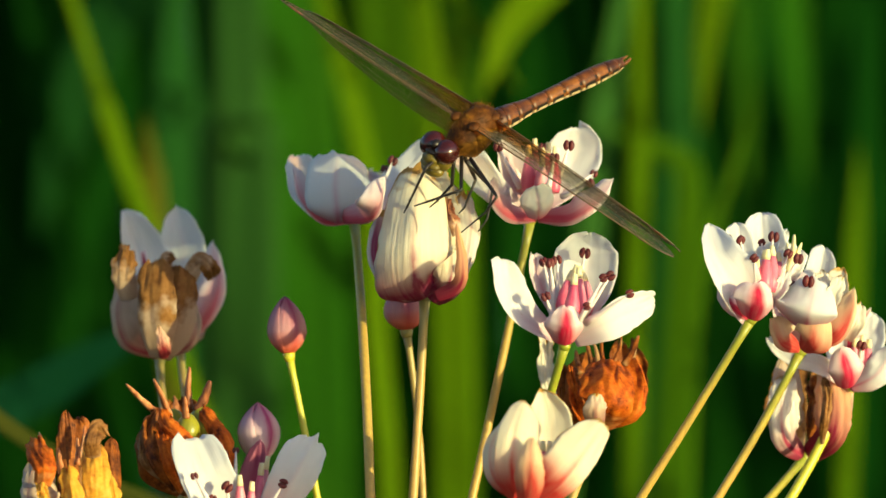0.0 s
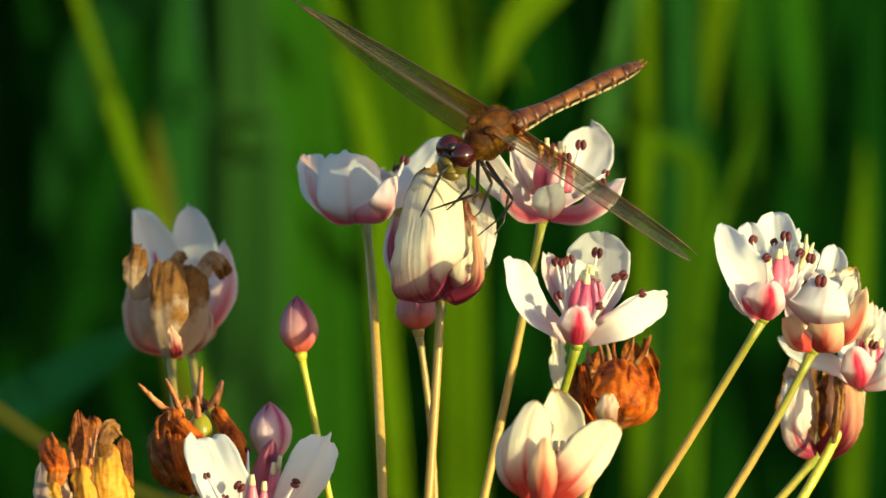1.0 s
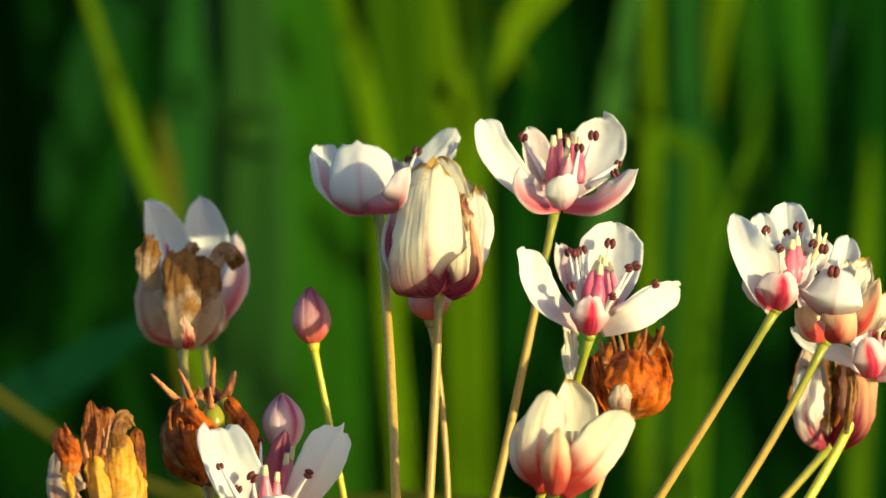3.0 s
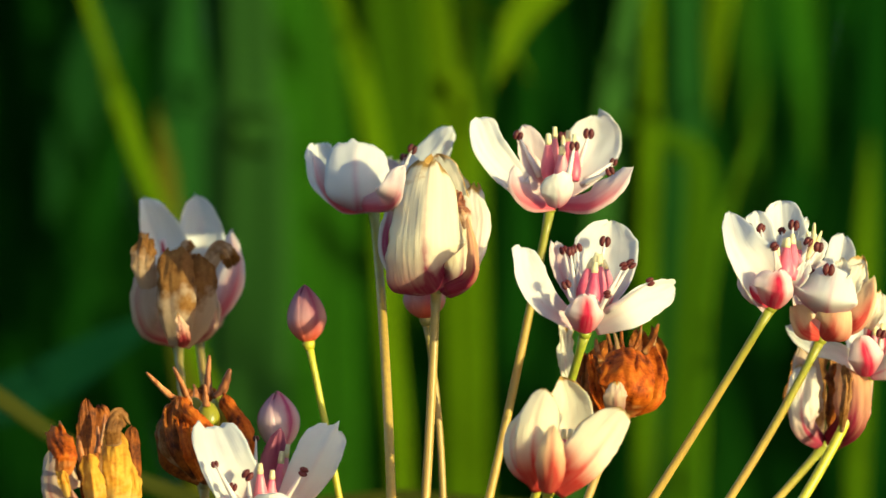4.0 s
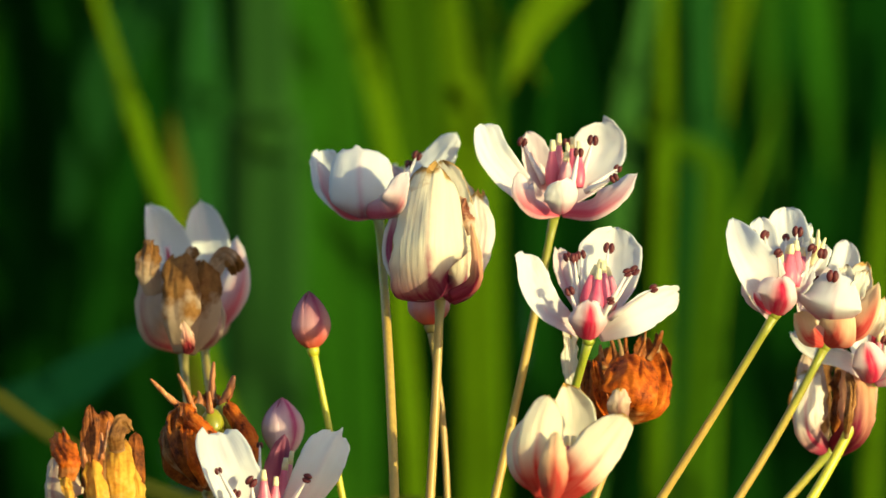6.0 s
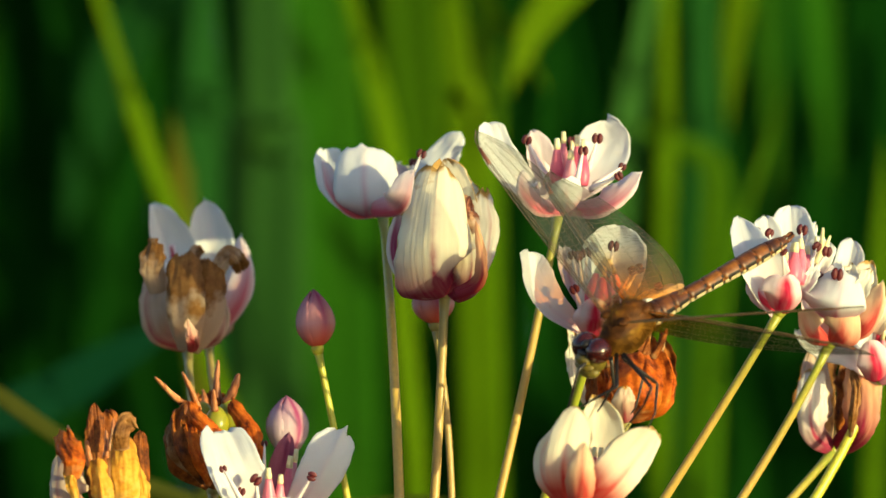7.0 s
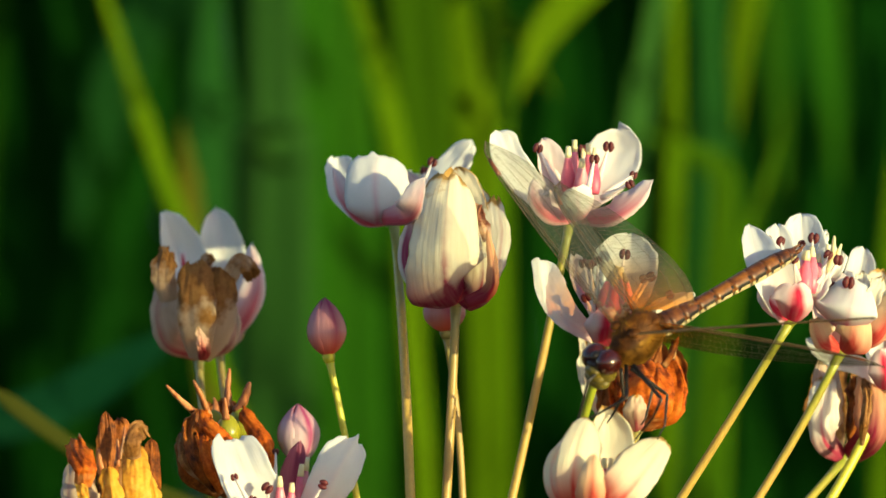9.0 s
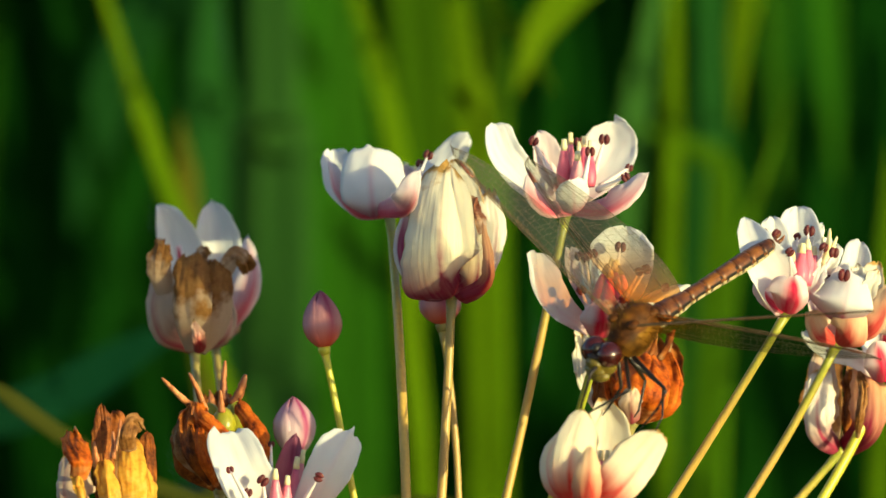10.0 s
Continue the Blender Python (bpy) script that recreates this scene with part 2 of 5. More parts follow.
ANTHER = grained("anther_dark_red", [(0.3, (0.045, 0.004, 0.006)), (0.7, (0.13, 0.012, 0.013))], 2600, 0.55, (1, 1, 1), 0.5, 0.0001)
POD = grained("seed_pod_green", [(0.3, (0.17, 0.17, 0.010)), (0.6, (0.30, 0.27, 0.016)), (0.85, (0.36, 0.20, 0.04))], 500, 0.3, (1, 1, 0.4), 0.4, 0.0002)
BEAK = grained("pod_beak", [(0.40, (0.12, 0.034, 0.012)), (0.5, (0.40, 0.13, 0.040)), (0.60, (0.62, 0.30, 0.13))], 1100, 0.5, (1, 1, 0.3), 0.4, 0.0001)

# ---- meshes ----


def grid(u, v, d=0.0):
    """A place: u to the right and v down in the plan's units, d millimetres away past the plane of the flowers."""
    s = 1 + d * MM
    return CENTRE + RIGHT * (u - 784) * UNIT * s - UP * (v - 441) * UNIT * s + AWAY * d * MM


def mesh_of(name, verts, faces, mats, smooth=True, uvs=None, slots=None):
    me = bpy.data.meshes.new(name)
    me.from_pydata([tuple(v) for v in verts], [], faces)
    for m in mats:
        me.materials.append(m)
    if smooth:
        me.polygons.foreach_set("use_smooth", [True] * len(me.polygons))
    if slots:
        me.polygons.foreach_set("material_index", slots)
    if uvs:
        layer = me.uv_layers.new(name="UVMap")
        flat = []
        for loop in me.loops:
            flat.extend(uvs[loop.vertex_index])
        layer.data.foreach_set("uv", flat)
    me.update()
    return me


def part(name, me, parent, label=""):
    ob = new(name, me)
    ob.parent = parent
    if label:
        ob["label"] = label
    return ob


def tube(points, radii, sides=8, flat=1.0, cap=True):
    """Vertices and faces of a tube along points."""
    pts = [Vector(p) for p in points]
    verts, faces = [], []
    ref = Vector((0.31, 0.17, 0.93))
    for i, p in enumerate(pts):
        t = (pts[min(i + 1, len(pts) - 1)] - pts[max(i - 1, 0)]).normalized()
        a = t.cross(ref)
        a = a.normalized() if a.length > 1e-3 else t.orthogonal().normalized()
        b = t.cross(a).normalized()
        for k in range(sides):
            w = 2 * math.pi * k / sides
            verts.append(p + (a * math.cos(w) + b * math.sin(w) * flat) * radii[i])
    for i in range(len(pts) - 1):
        for k in range(sides):
            j = (k + 1) % sides
            faces.append((i * sides + k, i * sides + j, (i + 1) * sides + j, (i + 1) * sides + k))
    if cap:
        faces.append(tuple(reversed(range(sides))))
        faces.append(tuple((len(pts) - 1) * sides + k for k in range(sides)))
    return verts, faces


def thick_sheet(rows, uvs, thick, mats, name):
    """A sheet of rows of points given a skin on both sides; the first material is the inner face."""
    n, m = len(rows), len(rows[0])
    P = [[Vector(p) for p in r] for r in rows]
    verts, uv = [], []
    for sign in (1, -1):
        for i in range(n):
            for j in range(m):
                a = P[min(i + 1, n - 1)][j] - P[max(i - 1, 0)][j]
                b = P[i][min(j + 1, m - 1)] - P[i][max(j - 1, 0)]
                nor = a.cross(b)
                nor = nor.normalized() if nor.length > 1e-12 else Vector((0, 0, 1))
                edge = 0.25 if j in (0, m - 1) or i == n - 1 else 1.0
                verts.append(P[i][j] + nor * sign * thick * 0.5 * edge)
                uv.append(uvs[i][j])
    faces, slots = [], []
    o = n * m
    for i in range(n - 1):
        for j in range(m - 1):
            q = (i * m + j, i * m + j + 1, (i + 1) * m + j + 1, (i + 1) * m + j)
            faces.append(tuple(reversed(q)))
            slots.append(0)
            faces.append(tuple(o + k for k in q))
            slots.append(1)
    rim = [(0, j) for j in range(m)] + [(i, m - 1) for i in range(1, n)] + [(n - 1, j) for j in range(m - 2, -1, -1)] + [(i, 0) for i in range(n - 2, 0, -1)]
    for k in range(len(rim)):
        a, b = rim[k], rim[(k + 1) % len(rim)]
        ia, ib = a[0] * m + a[1], b[0] * m + b[1]
        faces.append((ia, ib, o + ib, o + ia))
        slots.append(1)
    return mesh_of(name, verts, faces, mats, True, uv, slots)


HUB = grid(705, 1560, 0)


def stalk_line(base, via, n=26):
    """A pedicel from the hub past a point to the flower's foot."""
    a, b, c = HUB, via, base
    ab, bc = (b - a).length, (c - b).length
    k = ab / (ab + bc)
    pts = []
    for i in range(n):
        t = i / (n - 1)
        la = (t - k) * (t - 1) / (k * 1)
        lb = t * (t - 1) / (k * (k - 1))
        lc = t * (t - k) / (1 - k)
        pts.append(a * la + b * lb + c * lc)
    return pts


def smooth_line(pts, n):
    """Catmull-Rom through the points."""
    out = []
    ext = [pts[0] * 2 - pts[1]] + list(pts) + [pts[-1] * 2 - pts[-2]]
    for i in range(n):
        t = i / (n - 1) * (len(pts) - 1)
        k = min(int(t), len(pts) - 2)
        t -= k
        a, b, c, d = ext[k:k + 4]
        out.append(0.5 * (2 * b + (c - a) * t + (2 * a - 5 * b + 4 * c - d) * t * t + (3 * b - a - 3 * c + d) * t ** 3))
    return out


def head(name, label, base, via, stem=8.0, stem_mat=None, category="flower", group="flowers of the umbel"):
    """A pedicel with its receptacle: the root of one flower, bud or seed head."""
    root = new(name)
    root.location = HUB
    root.empty_display_size = 0.01
    tagged(root, label, category, group)
    pts = stalk_line(grid(*base), grid(*via))
    n = len(pts)
    radii = [stem * UNIT * (1.12 - 0.2 * i / n + (0.35 if i == n - 1 else 0)) for i in range(n)]
    v, f = tube([p - HUB for p in pts], radii, 10)
    part("stem", mesh_of("stem", v, f, [stem_mat or STEM], True, [(0.5, (i // 10) / (n - 1)) for i in range(len(v))]), root)
    axis = (pts[-1] - pts[-3]).normalized()
    v, f = tube([pts[-1] - HUB + axis * z * UNIT for z in (-12, -5, 1, 6)], [UNIT * r for r in (8.5, 11, 12, 6)], 10)
    part("receptacle", mesh_of("receptacle", v, f, [stem_mat or STEM], True, [(0.5, 1.0)] * len(v)), root)
    return root


def petal(root, way, left, right, mats, inner=False, face=0.0, cup=0.35, twist=0.0, peak=0.5, foot=0.35, blunt=3.0, flat=0.0,
          ruffle=7.0, crumple=0.0, fray=5.0, cusp=None, crease=0.0, pleat=0.0, seed=0.0, name="petal", label="", thick=2.0):
    """A petal along its midrib.
    way: the midrib from foot to tip, places of the plan; left, right: half widths; mats: inner and outer skin;
    inner: the inner face looks at the viewer; face: degrees by which the right edge turns away, twist: more of it towards the tip;
    cup: how far the edges bend inwards; peak: where it is widest; blunt, flat: the shape of the tip; cusp: a small point at x, of a height;
    ruffle, crumple, fray: waves, folds and a torn rim; crease: a fold along the midrib; pleat: long folds beside it."""
    na, nc = (44, 35) if crumple else (26, 19)
    mid = smooth_line([grid(*p) - HUB for p in way], na)
    sign = -1.0 if inner else 1.0
    span = left + right
    rows, uvs = [], []
    for i, p in enumerate(mid):
        s = i / (na - 1)
        t = (mid[min(i + 1, na - 1)] - mid[max(i - 1, 0)]).normalized()
        sd = AWAY.cross(t).normalized()
        a = radians(face + twist * s)
        sd = (sd * math.cos(a) + t.cross(sd) * math.sin(a)).normalized()
        nor = t.cross(sd)
        rise = foot + (1 - foot) * math.sin(math.pi * 0.5 * min(1.0, s / peak))
        close = max(0.0, 1 - (max(0.0, s - peak) / (1 - peak)) ** blunt) ** 0.55
        w = rise * (flat + (1 - flat) * close)
        row, uvrow = [], []
        for j in range(nc):
            x = 2 * j / (nc - 1) - 1
            half = (right if x > 0 else left) * w
            off = half * x
            bend = cup * (0.75 * abs(x) ** 2.2 + 0.25 * abs(x)) * half + crease * abs(x) * half
            q = Vector((off / span * 3.4 + seed * 3.1, s * 2.6, seed * 1.7))
            wave = (noise.noise(q) * (0.3 + abs(x) ** 1.5) + noise.noise(q * 2.3) * 0.45 + noise.noise(q * 5.1) * 0.35 * x * x) * ruffle * s
            wave += pleat * math.sin(7.5 * x + 4.0 * noise.noise(Vector((s * 1.6, seed, 1.0))) + seed) * (0.35 + 0.65 * s) * (0.6 + noise.noise(Vector((x * 2.0, s * 2.0, seed)))) if pleat else 0.0
            slide = 0.0
            if crumple:
                k0 = Vector((off / span * 2.0 + seed * 7.7, s * 1.7 + seed, seed * 2.9))
                fold = [1 - 2.6 * abs(noise.noise(Vector((k0.x * k, k0.y * k * 0.7, k0.z + k)))) for k in (1.4, 3.1, 6.7)] if crumple > 7.5 else [0.35 + 2.0 * noise.noise(Vector((k0.x * k, k0.y * k * 0.8, k0.z + k))) for k in (1.6, 3.6, 8.0)]
                wave += crumple * (0.85 * fold[0] + 0.40 * fold[1] + 0.10 * fold[2] - 0.35) * (0.12 + s)
                slide = crumple * 0.6 * noise.noise(k0 * 2.1 + Vector((9, 3, 1))) * s
            rim = noise.noise(Vector((x * 2.1, seed * 5.3, 0.4))) * fray + noise.noise(Vector((x * 6.0, seed * 2.3, 7.4))) * fray * 0.6
            if crumple or fray > 8:
                rim += noise.noise(Vector((x * 13.0, seed, 5.1))) * fray * 0.55
            jag = rim * s ** 4
            edge = (noise.noise(Vector((s * 6.0 + seed, x, seed * 1.3))) + 0.6 * noise.noise(Vector((s * 15.0 + seed, x, seed)))) * (0.75 * fray + 0.25 * crumple) * abs(x) ** 3 * s
            if cusp:
                jag += cusp[1] * math.exp(-((x - cusp[0]) / 0.2) ** 2) * s ** 6
            row.append(p + (t * jag + sd * (off + edge + slide) + nor * (sign * bend + wave)) * UNIT)
            uvrow.append((0.5 + 0.5 * x, s))
        rows.append(row)
        uvs.append(uvrow)
    skin = [mats[1], mats[0]] if inner else [mats[0], mats[1]]
    return part(name, thick_sheet(rows, uvs, thick * UNIT, skin, name), root, label)


def carpel(root, foot, tip, fat=12.0, bend=0.0, mat=None, stigma=None):
    """A swollen foot that narrows to a beak with a pale tip. bend: how far the middle bows to the right."""
    a, b = grid(*foot) - HUB, grid(*tip) - HUB
    line = [a.lerp(b, s) + RIGHT * bend * UNIT * math.sin(math.pi * s) for s in [i / 13 for i in range(14)]]
    radii = [fat * UNIT * (0.70 + 0.25 * math.sin(math.pi * s / 0.5) if s < 0.35 else 0.24 + 0.66 * (1 - (s - 0.35) / 0.65) ** 1.3) for s in [i / 13 for i in range(14)]]
    v, f = tube(line[:11], radii[:11], 10)
    ob = part("carpel", mesh_of("carpel", v, f, [mat or CARPEL]), root)
    v, f = tube(line[10:], [max(r, 3.4 * UNIT) * (1.25 if i else 1.0) for i, r in enumerate(radii[10:])], 8)
    part("stigma", mesh_of("stigma", v, f, [stigma or STIGMA]), ob, "pale yellow stigma tip")


def anther_mesh(at, along, out, size):
    """Two rounded lobes side by side."""
    verts, faces = [], []
    across = along.cross(out).normalized()
    out = across.cross(along).normalized()
    for sgn in (-1, 1):
        o = len(verts)
        for i in range(7):
            th = math.pi * i / 6
            for k in range(8):
                ph = 2 * math.pi * k / 8
                p = along * math.cos(th) * size * 1.0 + across * (math.sin(th) * math.cos(ph) * size * 0.56 + sgn * size * (0.50 - 0.12 * math.cos(th) ** 2)) + out * math.sin(th) * math.sin(ph) * size * 0.55
                verts.append(at + p)
        for i in range(6):
            for k in range(8):
                j = (k + 1) % 8
                faces.append((o + i * 8 + k, o + i * 8 + j, o + i * 8 + 8 + j, o + i * 8 + 8 + k))
    return mesh_of("anther", verts, faces, [ANTHER])


def stamen(root, foot, tip, size=9.5, tilt=0.0, turn=0.0, thick=5.0):
    """A white filament with its anther; tilt: degrees to the right, turn: of its face to the side."""
    a, b = grid(*foot) - HUB, grid(*tip) - HUB
    c = a.lerp(b, 0.5) - AWAY * 6 * UNIT
    line = [(a.lerp(c, s)).lerp(c.lerp(b, s), s) for s in (0, 0.2, 0.4, 0.6, 0.8, 1)]
    v, f = tube(line, [UNIT * thick * r for r in (1.2, 1.1, 0.95, 0.75, 0.5, 0.32)], 8)
    ob = part("stamen", mesh_of("stamen", v, f, [FILAMENT]), root)
    along = RIGHT * math.sin(radians(tilt)) + UP * math.cos(radians(tilt))
    out = RIGHT * math.sin(radians(turn)) - AWAY * math.cos(radians(turn))
    part("anther", anther_mesh(b, along, out, size * 0.9 * UNIT), ob, "dark red two-lobed anther")


def beak(root, foot, tip, thick=8.0, bend=0.0, mat=None, label="reddish curved beak"):
    """The dried style of a pod, hooked at its tip."""
    a, b = grid(*foot) - HUB, grid(*tip) - HUB
    side = AWAY.cross((b - a).normalized())
    line = [a.lerp(b, s) + side * bend * UNIT * (math.sin(math.pi * s) + 0.5 * s ** 6) for s in [i / 9 for i in range(10)]]
    v, f = tube(line, [UNIT * thick * (1.25 - 0.75 * (i / 9)) * (1 + 0.12 * math.sin(i * 2.3)) * (0.55 if i == 9 else 1) for i in range(10)], 8, 0.7)
    part("beak", mesh_of("beak", v, f, [mat or BEAK]), root, label)


def pod(root, centre, radius, tall, mat=None):
    """A round green seed pod with a shallow seam."""
    c = grid(*centre) - HUB
    verts, faces = [], []
    for i in range(13):
        th = math.pi * i / 12
        for j in range(16):
            ph = 2 * math.pi * j / 16
            r = radius * math.sin(th) * (1 - 0.10 * max(0.0, math.cos(ph + 0.9)) ** 8)
            verts.append(c + (RIGHT * r * math.cos(ph) - AWAY * r * math.sin(ph) + UP * tall * (math.cos(th) + 0.25 * max(0.0, math.cos(th)) ** 3)) * UNIT)
    for i in range(12):
        for j in range(16):
            q = (j + 1) % 16
            faces.append((i * 16 + j, i * 16 + 16 + j, i * 16 + 16 + q, i * 16 + q))
    part("pod", mesh_of("pod", verts, faces, [mat or POD]), root, "glossy yellow-green pod")


def bud(label, base, via, lean, side, height, width, stem=7.0, stem_mat=None, turn=0.0, wide=0.42, skin=None):
    """A closed bud: a core with three overlapping sepals wrapped round it."""
    root = head("flower_bud", label, base, via, stem, stem_mat, "flower bud", "buds of the umbel")
    m = Matrix.Translation(grid(*base) - HUB) @ VIEW.to_4x4() @ pose(0, 0, 0, lean, side, 0)

    def r_at(s):
        return width * 0.5 * (math.sin(math.pi * 0.5 * min(1.0, s / wide)) ** 0.62 if s < wide else math.cos(math.pi * 0.5 * (s - wide) / (1 - wide)) ** 0.85) + 0.4

    rows, uvs = [], []
    for i in range(18):
        s = i / 17
        rows.append([m @ ((Vector((math.cos(w), math.sin(w), 0)) * r_at(s) * 0.95 + Vector((0, 0, height * 0.97 * s))) * UNIT) for w in [2 * math.pi * j / 16 for j in range(17)]])
        uvs.append([(0.5, s)] * 17)
    part("core", thick_sheet(rows, uvs, 0.8 * UNIT, [skin or BUD_OUT, skin or BUD_OUT], "core"), root)
    for k in range(3):
        rows, uvs = [], []
        for i in range(20):
            s = i / 19
            wrap = radians(76) * (1 - 0.45 * max(0.0, (s - 0.55) / 0.45) ** 1.6)
            row, uvrow = [], []
            for j in range(13):
                x = 2 * j / 12 - 1
                w = radians(-90 + turn + 120 * k) + wrap * x
                r = r_at(s) * (1.02 + 0.05 * (1 - abs(x)) + 0.035 * (x > 0) * x) + 0.8 * noise.noise(Vector((x * 2, s * 3, turn + k)))
                row.append(m @ ((Vector((math.cos(w), math.sin(w), 0)) * r + Vector((0, 0, height * s))) * UNIT))
                uvrow.append((0.5 + 0.5 * x, s))
            rows.append(row)
            uvs.append(uvrow)
        part("sepal", thick_sheet(rows, uvs, 2.0 * UNIT, [skin or BUD_OUT, skin or BUD_OUT], "sepal"), root)
    return root


# ---- ground and the umbel's stalk ----
GROUND = grained("wet_mud", [(0.3, (0.012, 0.016, 0.006)), (0.6, (0.025, 0.03, 0.010)), (0.85, (0.05, 0.04, 0.02))], 9.0, 0.55, (1, 1, 1), 0.6, 0.02)
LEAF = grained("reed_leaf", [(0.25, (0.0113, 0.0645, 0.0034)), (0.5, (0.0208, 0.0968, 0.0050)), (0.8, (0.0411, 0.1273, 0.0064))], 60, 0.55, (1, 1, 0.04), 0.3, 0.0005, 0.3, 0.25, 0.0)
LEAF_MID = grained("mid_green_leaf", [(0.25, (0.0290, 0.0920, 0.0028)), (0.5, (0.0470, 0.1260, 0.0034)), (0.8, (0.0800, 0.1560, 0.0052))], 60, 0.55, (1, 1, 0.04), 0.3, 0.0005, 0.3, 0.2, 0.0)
# the leaf in sun: sunlight put into a brighter, yellower colour
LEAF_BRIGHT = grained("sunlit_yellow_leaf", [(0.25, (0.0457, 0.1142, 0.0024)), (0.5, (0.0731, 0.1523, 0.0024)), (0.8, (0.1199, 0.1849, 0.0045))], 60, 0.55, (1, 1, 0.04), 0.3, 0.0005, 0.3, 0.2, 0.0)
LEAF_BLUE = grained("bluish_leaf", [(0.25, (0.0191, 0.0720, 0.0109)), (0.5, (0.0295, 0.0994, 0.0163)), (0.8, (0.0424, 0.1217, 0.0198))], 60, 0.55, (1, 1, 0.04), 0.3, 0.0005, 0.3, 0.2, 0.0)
# the leaf in shade: the reed bed's shade put into a near-black green
LEAF_SHADED = grained("shaded_green_leaf", [(0.25, (0.0019, 0.0195, 0.0020)), (0.5, (0.0035, 0.0315, 0.0028)), (0.8, (0.0067, 0.0425, 0.0034))], 40, 0.6, (1, 1, 0.04), 0.3, 0.0005, 0.2, 0.2, 0.0)
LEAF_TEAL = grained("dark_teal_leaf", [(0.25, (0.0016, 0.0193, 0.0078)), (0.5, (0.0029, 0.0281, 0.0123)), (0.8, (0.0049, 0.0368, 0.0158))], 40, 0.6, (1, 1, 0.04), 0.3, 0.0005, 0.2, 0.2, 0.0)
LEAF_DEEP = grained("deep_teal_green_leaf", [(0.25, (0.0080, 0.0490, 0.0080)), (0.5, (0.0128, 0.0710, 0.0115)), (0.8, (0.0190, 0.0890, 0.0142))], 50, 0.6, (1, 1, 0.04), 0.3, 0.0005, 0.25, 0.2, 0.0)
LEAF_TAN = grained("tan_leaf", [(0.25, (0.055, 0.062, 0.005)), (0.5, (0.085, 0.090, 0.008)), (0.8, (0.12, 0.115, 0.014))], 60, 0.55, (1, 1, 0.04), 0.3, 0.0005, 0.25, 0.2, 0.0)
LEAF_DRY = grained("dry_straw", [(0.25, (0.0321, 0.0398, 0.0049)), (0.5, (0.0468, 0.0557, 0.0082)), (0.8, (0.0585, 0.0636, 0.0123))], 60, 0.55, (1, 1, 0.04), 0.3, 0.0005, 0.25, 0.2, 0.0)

verts, faces = [], []
STEPS = [-400, -60, -12, -4, -2, -1, 0, 1, 2, 3, 4, 6, 10, 25, 80, 400]
for y in STEPS:
    for x in STEPS:
        verts.append((x, y, noise.noise(Vector((x * 0.7, y * 0.7, 0))) * 0.03 if abs(x) < 20 and abs(y) < 20 else 0.0))
k = len(STEPS)
for i in range(k - 1):
    for j in range(k - 1):
        faces.append((i * k + j, i * k + j + 1, (i + 1) * k + j + 1, (i + 1) * k + j))
tagged(new("ground", mesh_of("ground", verts, faces, [GROUND])), "dark wet mud of the pond's edge under reeds", "ground", "", "structure")

scape = new("umbel_stalk")
scape.location = (HUB.x, HUB.y, -0.02)
tagged(scape, "tall round green stalk that bears the flower umbel", "plant stalk")
drop = HUB.z + 0.02
line = [Vector((0.006 * math.sin(2.4 * s), 0.004 * math.sin(3 * s), drop * s)) - Vector((0.006 * math.sin(2.4), 0.004 * math.sin(3), 0)) * s for s in [i / 24 for i in range(25)]]
v, f = tube(line, [0.0036 - 0.0011 * i / 24 for i in range(25)], 12)
part("stalk", mesh_of("stalk", v, f, [STEM_GREEN], True, [(0.5, 1.0)] * len(v)), scape)
for k in range(3):
    w = radians(30 + 120 * k)
    d = Vector((math.cos(w), math.sin(w), 0))
    sd = Vector((-d.y, d.x, 0))
    rows, uvs = [], []
    for i in range(9):
        s = i / 8
        mid = Vector((0, 0, drop)) + d * (0.002 + 0.010 * s) + Vector((0, 0, -0.004 + 0.016 * s - 0.010 * s * s))
        rows.append([mid + sd * x * 0.0035 * (1 - s ** 1.5) for x in (-1, -0.5, 0, 0.5, 1)])
        uvs.append([(0.5 + 0.5 * x, s) for x in (-1, -0.5, 0, 0.5, 1)])
    part("bract", thick_sheet(rows, uvs, 0.0004, [WITHER, WITHER], "bract"), scape, "papery brown bract")

# ---- flowers of the umbel ----
WHITE = (WHITE_IN, WHITE_OUT)
SEPAL = (SEPAL_IN, SEPAL_OUT)
SOFT = (SEPAL_IN, BLUSH)
WARM = (FADED_IN, WARM_SEPAL)
CREAM = (FADED_IN, FADED_OUT)
PLUMMY = (FADED_IN, PLUM)
PEACHY = (FADED_IN, PEACH)
CREAM_SEPAL = (FADED_IN, FADED_SEPAL)


